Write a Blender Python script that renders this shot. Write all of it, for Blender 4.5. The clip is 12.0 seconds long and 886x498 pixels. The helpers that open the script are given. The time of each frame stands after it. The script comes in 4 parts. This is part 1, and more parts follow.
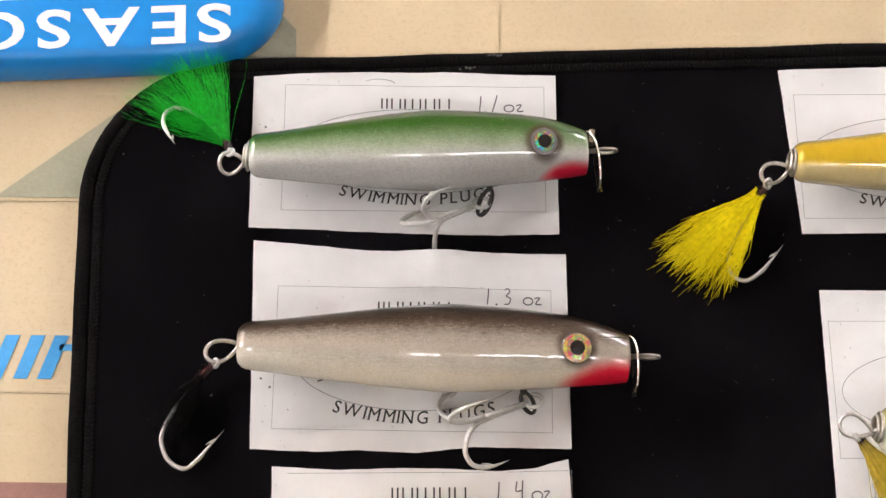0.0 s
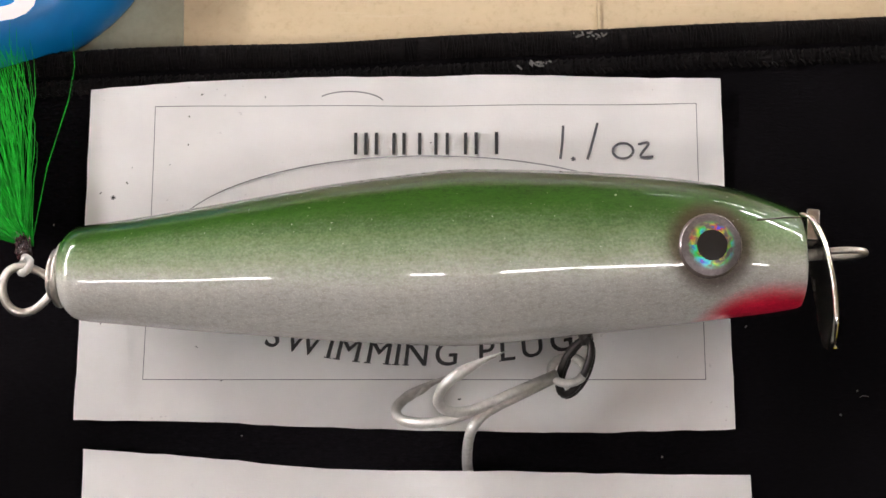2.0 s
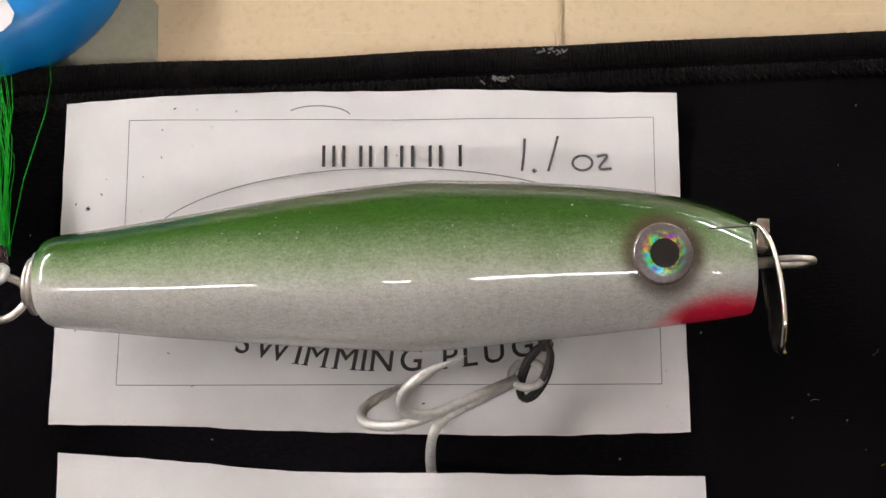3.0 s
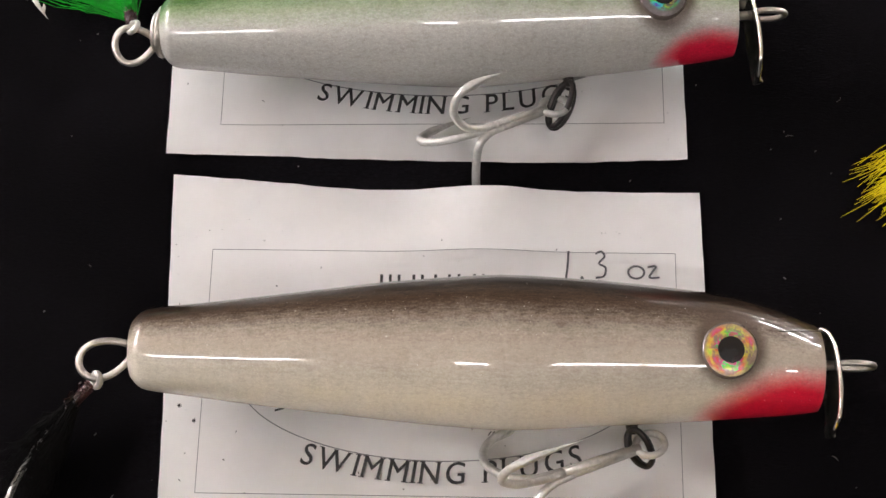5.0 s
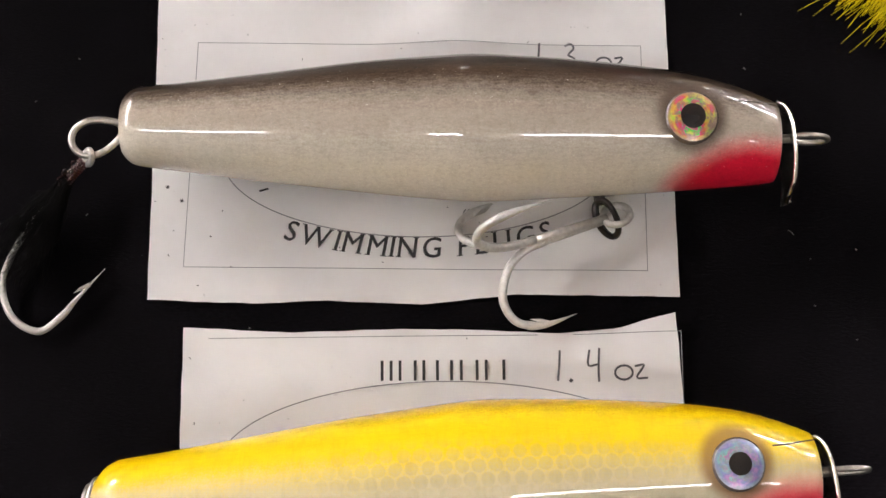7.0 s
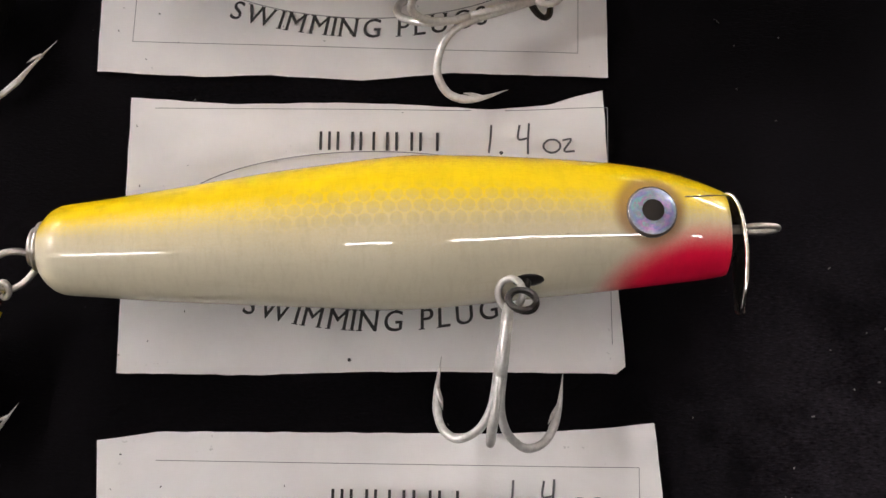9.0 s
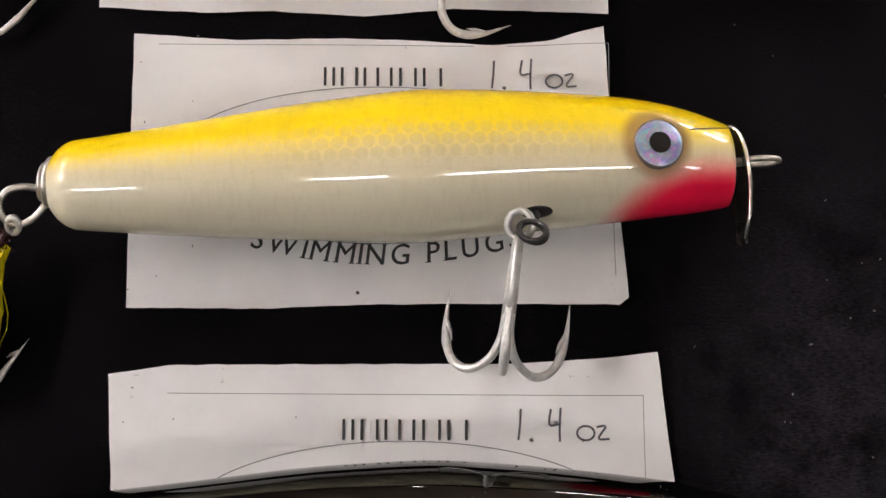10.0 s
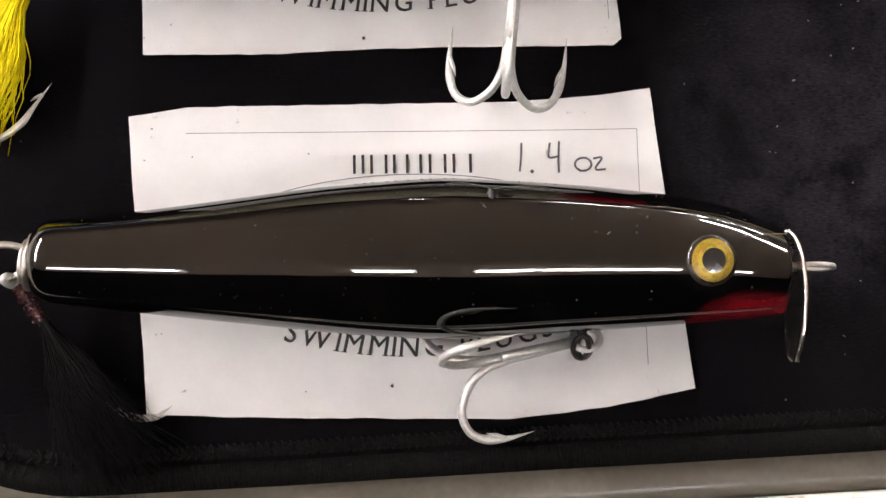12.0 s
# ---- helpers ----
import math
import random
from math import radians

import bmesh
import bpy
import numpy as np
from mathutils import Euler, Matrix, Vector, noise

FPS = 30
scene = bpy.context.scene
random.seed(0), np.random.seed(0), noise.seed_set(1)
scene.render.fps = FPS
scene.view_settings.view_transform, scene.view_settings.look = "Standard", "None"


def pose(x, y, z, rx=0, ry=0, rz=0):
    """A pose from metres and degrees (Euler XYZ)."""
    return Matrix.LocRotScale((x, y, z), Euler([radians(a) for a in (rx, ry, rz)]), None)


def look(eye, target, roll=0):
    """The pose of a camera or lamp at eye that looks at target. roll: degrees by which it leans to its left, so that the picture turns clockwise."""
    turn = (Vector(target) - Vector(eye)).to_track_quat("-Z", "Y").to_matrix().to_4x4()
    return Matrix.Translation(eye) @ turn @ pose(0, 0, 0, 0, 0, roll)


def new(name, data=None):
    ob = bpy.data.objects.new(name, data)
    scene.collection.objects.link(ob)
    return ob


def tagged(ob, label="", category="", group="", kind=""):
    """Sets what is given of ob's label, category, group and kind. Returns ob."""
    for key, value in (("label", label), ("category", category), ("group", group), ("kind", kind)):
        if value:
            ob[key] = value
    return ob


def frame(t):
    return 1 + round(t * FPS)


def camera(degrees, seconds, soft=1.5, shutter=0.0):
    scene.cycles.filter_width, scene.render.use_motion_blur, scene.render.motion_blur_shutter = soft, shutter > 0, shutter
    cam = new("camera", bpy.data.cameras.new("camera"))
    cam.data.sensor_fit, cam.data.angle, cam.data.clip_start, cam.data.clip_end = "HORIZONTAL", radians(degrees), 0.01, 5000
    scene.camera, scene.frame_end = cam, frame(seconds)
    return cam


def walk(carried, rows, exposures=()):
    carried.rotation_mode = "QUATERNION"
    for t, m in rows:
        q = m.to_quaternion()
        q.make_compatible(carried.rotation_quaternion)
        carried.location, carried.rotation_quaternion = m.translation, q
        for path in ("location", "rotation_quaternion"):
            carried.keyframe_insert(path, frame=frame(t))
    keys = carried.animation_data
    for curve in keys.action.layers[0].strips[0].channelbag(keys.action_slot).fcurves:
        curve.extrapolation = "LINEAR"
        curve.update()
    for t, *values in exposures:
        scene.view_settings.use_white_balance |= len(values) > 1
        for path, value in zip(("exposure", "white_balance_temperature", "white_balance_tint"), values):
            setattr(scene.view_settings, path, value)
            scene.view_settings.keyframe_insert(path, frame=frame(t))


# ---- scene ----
cam = camera(35, 12.0, soft=1.5)
PATH = [
    (0.0, look((0.00350, -0.17700, 0.44750), (0.00960, -0.03610, 0), 3.10)),
    (0.2, look((-0.00677, -0.17085, 0.45179), (0.01078, -0.02540, 0), 7.37)),
    (0.5, look((-0.00302, -0.14924, 0.41474), (0.01126, -0.01247, 0), 7.15)),
    (0.7, look((-0.00218, -0.12197, 0.36446), (0.00960, -0.00787, 0), 7.24)),
    (1.0, look((0.00741, -0.07729, 0.26885), (0.00999, -0.00297, 0), 3.11)),
    (1.5, look((0.00974, -0.05271, 0.22245), (0.00485, 0.00177, 0), -4.90)),
    (2.0, look((0.00944, -0.05313, 0.22154), (0.00263, -0.00173, 0), -7.21)),
    (2.5, look((0.01244, -0.05257, 0.22028), (0.00736, -0.00133, 0), -5.26)),
    (2.7, look((0.01438, -0.05278, 0.22141), (0.00861, -0.00043, 0), -5.95)),
    (4.3, look((0.00555, -0.09710, 0.26769), (0.00654, -0.02063, 0), 0.60)),
    (4.5, look((0.00515, -0.10417, 0.26675), (0.00364, -0.02589, 0), -1.10)),
    (5.0, look((0.01134, -0.13474, 0.26073), (0.00040, -0.04926, 0), -6.66)),
    (5.5, look((0.00995, -0.14568, 0.26282), (0.00171, -0.06121, 0), -5.12)),
    (6.0, look((0.00936, -0.14883, 0.26569), (0.00199, -0.06202, 0), -4.29)),
    (6.5, look((0.01025, -0.15536, 0.26386), (0.00483, -0.07498, 0), -3.72)),
    (7.0, look((0.00976, -0.17110, 0.26314), (0.00560, -0.09320, 0), -2.68)),
    (7.5, look((0.01292, -0.18882, 0.26366), (0.01059, -0.11346, 0), -1.72)),
    (9.3, look((0.02151, -0.21257, 0.26382), (0.01977, -0.14081, 0), 0.13)),
    (9.5, look((0.01355, -0.20874, 0.26597), (0.01479, -0.13944, 0), 2.03)),
    (10.0, look((0.00977, -0.21652, 0.26617), (0.01817, -0.15242, 0), 8.26)),
    (10.5, look((0.01170, -0.22631, 0.26165), (0.01933, -0.16861, 0), 8.06)),
    (11.0, look((0.00673, -0.23392, 0.26330), (0.01312, -0.18330, 0), 7.55)),
    (11.5, look((0.00214, -0.25183, 0.26787), (0.01093, -0.20496, 0), 10.37)),
    (12.0, look((0.00268, -0.25737, 0.27186), (0.01720, -0.20490, 0), 14.88)),
]
walk(cam, PATH, exposures=((0.0, 0.02), (0.5, -0.10), (1.0, -0.07), (1.5, -0.17), (2.7, -0.20), (4.5, -0.08), (6.5, -0.08), (7.5, -0.26), (9.5, -0.35), (10.3, -0.18), (11.3, 0.22), (12.0, 0.42)))

# ---- light: a hall lit by rows of ceiling fixtures ----
world = bpy.data.worlds.new("world")
scene.world = world
world.use_nodes = True
world.node_tree.nodes["Background"].inputs[0].default_value = (0.9, 0.87, 0.82, 1)
world.node_tree.nodes["Background"].inputs[1].default_value = 0.02
LAMP_STRENGTH = 290.0
DIM_STRENGTH = 54.0
LAMP_COLOUR = (0.985, 0.942, 0.940)

# ---- material helpers ----


def node(nt, kind, inputs=None, operation="", clamp=False, interpolation="", data="", blend="", bands="", feature="", dims="", mode=""):
    n = nt.nodes.new(kind)
    if operation:
        n.operation = operation
    if clamp:
        n.use_clamp = clamp
    if interpolation:
        n.interpolation_type = interpolation
    if data:
        n.data_type = data
    if blend:
        n.blend_type = blend
    if bands:
        n.bands_direction = bands
    if dims:
        n.voronoi_dimensions = dims
    if feature:
        n.feature = feature
    if mode:
        n.mode = mode
    for k, v in (inputs or {}).items():
        if isinstance(v, bpy.types.NodeSocket):
            nt.links.new(v, n.inputs[k])
        else:
            n.inputs[k].default_value = v
    return n


def math_node(nt, op, a, b=0.0, clamp=False):
    n = node(nt, "ShaderNodeMath", operation=op, clamp=clamp)
    for i, v in enumerate((a, b)):
        if isinstance(v, bpy.types.NodeSocket):
            nt.links.new(v, n.inputs[i])
        else:
            n.inputs[i].default_value = v
    return n.outputs[0]


def step(nt, value, lo, hi, a=0.0, b=1.0):
    n = node(nt, "ShaderNodeMapRange", {"Value": value, "From Min": lo, "From Max": hi, "To Min": a, "To Max": b}, interpolation="SMOOTHSTEP")
    return n.outputs[0]


def mix(nt, fac, a, b, blend="MIX"):
    n = node(nt, "ShaderNodeMix", data="RGBA", blend=blend)
    for i, v in ((0, fac), (6, a), (7, b)):
        if isinstance(v, bpy.types.NodeSocket):
            nt.links.new(v, n.inputs[i])
        elif i == 0:
            n.inputs[i].default_value = v
        else:
            n.inputs[i].default_value = (*v, 1)
    return n.outputs[2]


def noise_tex(nt, vec, scale, detail=3.0, rough=0.55):
    return node(nt, "ShaderNodeTexNoise", {"Vector": vec, "Scale": scale, "Detail": detail, "Roughness": rough}).outputs[0]


def start(name, rough=0.5, metal=0.0, coat=0.0, spec=0.5):
    m = bpy.data.materials.new(name)
    m.use_nodes = True
    nt = m.node_tree
    b = nt.nodes["Principled BSDF"]
    b.inputs["Roughness"].default_value = rough
    b.inputs["Metallic"].default_value = metal
    b.inputs["Coat Weight"].default_value = coat
    b.inputs["Coat Roughness"].default_value = 0.03
    b.inputs["Specular IOR Level"].default_value = spec
    co = nt.nodes.new("ShaderNodeTexCoord").outputs["Object"]
    return m, nt, b, co


def bump(nt, b, height, strength, distance=0.0002, socket="Normal"):
    n = node(nt, "ShaderNodeBump", {"Height": height, "Strength": strength, "Distance": distance})
    nt.links.new(n.outputs[0], b.inputs[socket])


def plain(name, colour, rough=0.5, metal=0.0, coat=0.0, vary=0.12, scale=400.0, relief=0.0, spec=0.5):
    """A surface of one colour with slight cloudy and grainy variation."""
    m, nt, b, co = start(name, rough, metal, coat, spec)
    cloud = noise_tex(nt, co, scale * 0.12)
    grain = noise_tex(nt, co, scale * 2.5, 2.0)
    f = math_node(nt, "ADD", math_node(nt, "MULTIPLY", cloud, 0.6), math_node(nt, "MULTIPLY", grain, 0.4))
    lo = tuple(c * (1 - vary) for c in colour)
    hi = tuple(min(1, c * (1 + vary)) for c in colour)
    nt.links.new(mix(nt, step(nt, f, 0.3, 0.7), lo, hi), b.inputs["Base Color"])
    nt.links.new(step(nt, cloud, 0.3, 0.7, rough * 0.85, min(1, rough * 1.15)), b.inputs["Roughness"])
    if relief:
        bump(nt, b, grain, relief)
    return m


def fabric(name, colour):
    """Black stretch-knit nylon: fine uneven loops, faint dust."""
    m, nt, b, co = start(name, 0.95, spec=0.03)
    # loops of yarn, lying along the rows, uneven in length
    rows = node(nt, "ShaderNodeMapping", {"Vector": co, "Scale": (0.32, 1.0, 1.0)}).outputs[0]
    loops = noise_tex(nt, rows, 2600.0, 3.0, 0.7)
    fuzz = noise_tex(nt, co, 3600.0, 2.0, 0.75)
    cloud = noise_tex(nt, co, 28.0, 4.0)
    hi = tuple(c * 2.2 + 0.0004 for c in colour)
    base = mix(nt, step(nt, cloud, 0.3, 0.75), colour, hi)
    haze = math_node(nt, "MULTIPLY", step(nt, noise_tex(nt, co, 9.0, 5.0, 0.6), 0.5, 0.75), 0.5)
    base = mix(nt, haze, base, (0.0052, 0.0046, 0.0060))
    # a paler round patch, broken up by noise
    away = node(nt, "ShaderNodeVectorMath", {0: co, 1: (0.028, -0.078, 0.005)}, operation="DISTANCE").outputs[1]
    paler = math_node(nt, "MULTIPLY", step(nt, away, 0.060, 0.018), step(nt, noise_tex(nt, co, 70.0, 5.0, 0.7), 0.30, 0.66))
    base = mix(nt, math_node(nt, "MULTIPLY", paler, 0.8), base, (0.0150, 0.0130, 0.0160))
    base = mix(nt, math_node(nt, "MULTIPLY", step(nt, loops, 0.50, 0.70), 0.75), base, (2.3, 2.2, 2.35), "MULTIPLY")
    base = mix(nt, math_node(nt, "MULTIPLY", step(nt, loops, 0.48, 0.34), 0.8), base, (0.25, 0.24, 0.25), "MULTIPLY")
    spots = math_node(nt, "MULTIPLY", step(nt, fuzz, 0.66, 0.80), step(nt, cloud, 0.45, 0.7))
    nt.links.new(mix(nt, math_node(nt, "MULTIPLY", spots, 0.12), base, (0.20, 0.19, 0.20)), b.inputs["Base Color"])
    bump(nt, b, loops, 0.6, 0.00012)
    return m


def paper_mat():
    m, nt, b, co = start("white_copy_paper", 0.75, spec=0.25)
    cloud = noise_tex(nt, co, 45.0, 4.0)
    fibre = noise_tex(nt, co, 2500.0, 2.0)
    base = mix(nt, step(nt, cloud, 0.3, 0.72), (0.83, 0.82, 0.81), (0.91, 0.90, 0.89))
    toner = math_node(nt, "MULTIPLY", step(nt, noise_tex(nt, co, 900.0, 2.0, 0.6), 0.69, 0.75), step(nt, noise_tex(nt, co, 60.0, 2.0), 0.5, 0.65))
    nt.links.new(mix(nt, math_node(nt, "MULTIPLY", toner, 0.35), base, (0.2, 0.2, 0.2)), b.inputs["Base Color"])
    bump(nt, b, math_node(nt, "ADD", fibre, math_node(nt, "MULTIPLY", cloud, 4.0)), 0.25, 0.0001)
    return m


def board_mat():
    m, nt, b, co = start("beige_board", 0.42, spec=0.4)
    cloud = noise_tex(nt, co, 14.0, 5.0)
    grain = noise_tex(nt, co, 900.0, 3.0, 0.65)
    base = mix(nt, step(nt, cloud, 0.3, 0.7), (0.44, 0.35, 0.225), (0.49, 0.395, 0.26))
    base = mix(nt, step(nt, grain, 0.45, 0.9), base, (0.38, 0.30, 0.185))
    long = node(nt, "ShaderNodeMapping", {"Vector": co, "Scale": (1.0, 12.0, 1.0)}).outputs[0]
    scuff = math_node(nt, "MULTIPLY", step(nt, noise_tex(nt, long, 30.0, 5.0, 0.7), 0.58, 0.72), 0.35)
    nt.links.new(mix(nt, scuff, base, (0.54, 0.46, 0.33)), b.inputs["Base Color"])
    nt.links.new(step(nt, cloud, 0.3, 0.7, 0.35, 0.5), b.inputs["Roughness"])
    bump(nt, b, grain, 0.12)
    return m


def wire_mat(name, colour, rough):
    m, nt, b, co = start(name, rough, 1.0)
    g = noise_tex(nt, co, 700.0, 4.0, 0.65)
    nt.links.new(mix(nt, step(nt, g, 0.35, 0.7), tuple(c * 0.72 for c in colour), colour), b.inputs["Base Color"])
    nt.links.new(step(nt, g, 0.3, 0.7, rough * 0.75, rough * 1.3), b.inputs["Roughness"])
    bump(nt, b, g, 0.15, 0.0001)
    return m


def paint_mat(name, length, rad, back, mid, belly, lines, red, red_lines, eye, scales=0.0, halo=(0.05, 0.03, 0.02), metal=0.25, flake=0.3, gloss=0.02, spec=0.3, streaks=0.25, lacquer=1.48, crown=None, crown_lines=(0.44, 0.86)):
    """Airbrushed wood under clear lacquer. Object x runs tail to nose, y to the back; lines: where the back colour
    fades (v = y / radius); eye: (x, y) of the eye, which has a sooty sprayed ring."""
    m, nt, b, co = start(name, 0.38, metal, 1.0, spec)
    b.inputs["Coat Roughness"].default_value = gloss
    b.inputs["Coat IOR"].default_value = lacquer
    sep = node(nt, "ShaderNodeSeparateXYZ", {"Vector": co})
    s = math_node(nt, "DIVIDE", sep.outputs[0], length)
    bow = math_node(nt, "SUBTRACT", s, 0.54)
    bow = math_node(nt, "SUBTRACT", 1.0, math_node(nt, "MULTIPLY", math_node(nt, "MULTIPLY", bow, bow), 1.9))
    v = math_node(nt, "DIVIDE", math_node(nt, "DIVIDE", sep.outputs[1], rad), bow)
    soft = math_node(nt, "MULTIPLY", math_node(nt, "SUBTRACT", noise_tex(nt, co, 90.0, 3.0), 0.5), 0.22)
    spray = math_node(nt, "MULTIPLY", math_node(nt, "SUBTRACT", noise_tex(nt, co, 2600.0, 2.0, 0.75), 0.5), 0.42)
    vv = math_node(nt, "ADD", math_node(nt, "ADD", v, soft), spray)
    fibre = node(nt, "ShaderNodeMapping", {"Vector": co, "Scale": (0.22, 1.0, 1.0)}).outputs[0]
    streak = math_node(nt, "SUBTRACT", noise_tex(nt, fibre, 1700.0, 4.0, 0.7), 0.5)
    brow = step(nt, v, 0.05, 0.75)
    vv = math_node(nt, "ADD", vv, math_node(nt, "MULTIPLY", streak, streaks * 0.8))
    base = mix(nt, step(nt, vv, lines[0], lines[1]), belly, mid)
    if scales:
        dots = None
        for shift in (0.0, 0.5):
            fx = math_node(nt, "SUBTRACT", math_node(nt, "FRACT", math_node(nt, "ADD", math_node(nt, "DIVIDE", sep.outputs[0], 0.0028), shift)), 0.5)
            fy = math_node(nt, "SUBTRACT", math_node(nt, "FRACT", math_node(nt, "ADD", math_node(nt, "DIVIDE", math_node(nt, "ADD", sep.outputs[1], 0.5), 0.0046), shift)), 0.5)
            fy = math_node(nt, "MULTIPLY", fy, 1.62)
            r2 = math_node(nt, "ADD", math_node(nt, "MULTIPLY", fx, fx), math_node(nt, "MULTIPLY", fy, fy))
            dots = r2 if dots is None else math_node(nt, "MINIMUM", dots, r2)
        dots = math_node(nt, "ADD", dots, math_node(nt, "MULTIPLY", math_node(nt, "SUBTRACT", noise_tex(nt, co, 420.0, 2.0), 0.5), 0.22))
    base = mix(nt, step(nt, vv, lines[2], lines[3]), base, back)
    if scales:
        # greyish cells left between the threads of a sprayed-over net
        mesh = step(nt, dots, 0.21, 0.13)
        zone = math_node(nt, "MULTIPLY", step(nt, v, -0.26, -0.02), math_node(nt, "MULTIPLY", step(nt, v, 0.50, 0.18), step(nt, math_node(nt, "ABSOLUTE", math_node(nt, "SUBTRACT", s, 0.56)), 0.36, 0.10)))
        base = mix(nt, math_node(nt, "MULTIPLY", math_node(nt, "MULTIPLY", mesh, zone), scales), base, tuple(c * 0.62 for c in mid))
    # top of the back darkened; green's crown also holds its dark rim reflection
    top = crown or tuple(c * 0.22 for c in back)
    base = mix(nt, step(nt, vv, crown_lines[0], crown_lines[1]), base, top)
    behind = math_node(nt, "MAXIMUM", math_node(nt, "SUBTRACT", 0.97, s), 0.0)
    behind = math_node(nt, "MULTIPLY", math_node(nt, "MULTIPLY", behind, behind), 40.0)
    y_share = math_node(nt, "DIVIDE", sep.outputs[1], rad)
    f = math_node(nt, "SUBTRACT", math_node(nt, "MULTIPLY", math_node(nt, "ADD", y_share, math_node(nt, "MULTIPLY", soft, 0.6)), -1.6), behind)
    base = mix(nt, step(nt, math_node(nt, "ADD", f, math_node(nt, "MULTIPLY", spray, 0.3)), red_lines[0], red_lines[1]), base, red)
    dx = math_node(nt, "SUBTRACT", sep.outputs[0], eye[0])
    dy = math_node(nt, "SUBTRACT", sep.outputs[1], eye[1] + 0.0010)
    d = math_node(nt, "SQRT", math_node(nt, "ADD", math_node(nt, "MULTIPLY", dx, dx), math_node(nt, "MULTIPLY", dy, dy)))
    d = math_node(nt, "ADD", d, math_node(nt, "MULTIPLY", soft, 0.004))
    upper = step(nt, sep.outputs[2], rad, rad + 0.004)
    base = mix(nt, math_node(nt, "MULTIPLY", step(nt, d, 0.0076, 0.0050, 0.0, 0.8), upper), base, halo)
    grain = noise_tex(nt, co, 5200.0, 2.0, 0.7)
    base = mix(nt, math_node(nt, "MULTIPLY", step(nt, grain, 0.5, 0.72), flake), base, (1.9, 1.85, 1.75), "MULTIPLY")
    brush = node(nt, "ShaderNodeMapping", {"Vector": co, "Scale": (1.0, 0.28, 0.28)}).outputs[0]
    fibre = node(nt, "ShaderNodeMapping", {"Vector": co, "Scale": (0.07, 1.0, 1.0)}).outputs[0]
    base = mix(nt, math_node(nt, "MULTIPLY", math_node(nt, "MULTIPLY", step(nt, streak, 0.0, 0.14), brow), streaks), base, (0.50, 0.44, 0.38), "MULTIPLY")
    pearl = node(nt, "ShaderNodeMapping", {"Vector": co, "Scale": (0.55, 1.0, 1.0)}).outputs[0]
    base = mix(nt, math_node(nt, "MULTIPLY", step(nt, noise_tex(nt, pearl, 1900.0, 3.0, 0.75), 0.42, 0.68), flake), base, (0.62, 0.60, 0.56), "MULTIPLY")
    mottle = math_node(nt, "MULTIPLY", step(nt, noise_tex(nt, brush, 900.0, 3.0, 0.6), 0.42, 0.72), 0.30)
    base = mix(nt, mottle, base, (0.80, 0.78, 0.75), "MULTIPLY")
    base = mix(nt, math_node(nt, "MULTIPLY", step(nt, noise_tex(nt, fibre, 600.0, 4.0, 0.7), 0.52, 0.75), 0.16), base, (0.72, 0.68, 0.62), "MULTIPLY")
    if flake > 0.25:
        # glints of pearl powder, put into the colour as single bright grains
        sparkle = step(nt, noise_tex(nt, co, 2100.0, 1.0, 0.5), 0.765, 0.80, 0.0, 0.35)
        base = mix(nt, sparkle, base, (0.86, 0.88, 0.82))
    nt.links.new(base, b.inputs["Base Color"])
    long = node(nt, "ShaderNodeMapping", {"Vector": co, "Scale": (0.15, 1.0, 1.0)}).outputs[0]
    bump(nt, b, noise_tex(nt, long, 420.0, 4.0), 0.10, 0.0003)
    bump(nt, b, noise_tex(nt, long, 130.0, 3.0), 0.10, 0.0004, "Coat Normal")
    return m


def iris_mat(name, base, amount, first=0.0, span=1.0, seed=0.0, reach=0.40):
    """Prismatic foil: streaks of shifting hue turning about the pupil, over plain grey foil."""
    m, nt, b, co = start(name, 0.34, 0.30, 0.2)
    flat = nt.nodes.new("ShaderNodeTexCoord").outputs["Generated"]
    sep = node(nt, "ShaderNodeSeparateXYZ", {"Vector": flat})
    dx = math_node(nt, "SUBTRACT", sep.outputs[0], 0.5)
    dy = math_node(nt, "SUBTRACT", sep.outputs[1], 0.5)
    r = math_node(nt, "SQRT", math_node(nt, "ADD", math_node(nt, "MULTIPLY", dx, dx), math_node(nt, "MULTIPLY", dy, dy)))
    turn = math_node(nt, "ARCTAN2", dy, dx)
    polar = node(nt, "ShaderNodeCombineXYZ", {0: math_node(nt, "MULTIPLY", turn, 1.1), 1: math_node(nt, "MULTIPLY", r, 5.0), 2: seed}).outputs[0]
    fleck = noise_tex(nt, co, 1500.0, 2.0, 0.7)
    hue = math_node(nt, "FRACT", math_node(nt, "ADD", math_node(nt, "MULTIPLY", noise_tex(nt, polar, 0.9, 2.0), 2.6), math_node(nt, "MULTIPLY", fleck, 0.25)))
    hue = math_node(nt, "FRACT", math_node(nt, "ADD", math_node(nt, "MULTIPLY", hue, span), first + 1.0))
    col = node(nt, "ShaderNodeCombineColor", {0: hue, 1: 0.92, 2: 0.55}, mode="HSV").outputs[0]
    zone = math_node(nt, "MULTIPLY", step(nt, r, reach + 0.07, reach - 0.05), step(nt, math_node(nt, "ADD", noise_tex(nt, polar, 1.7, 3.0), math_node(nt, "MULTIPLY", math_node(nt, "SUBTRACT", fleck, 0.5), 0.3)), 0.36, 0.60))
    shade = mix(nt, step(nt, fleck, 0.35, 0.7), tuple(c * 0.72 for c in base), base)
    nt.links.new(mix(nt, math_node(nt, "MULTIPLY", zone, amount), shade, col), b.inputs["Base Color"])
    return m


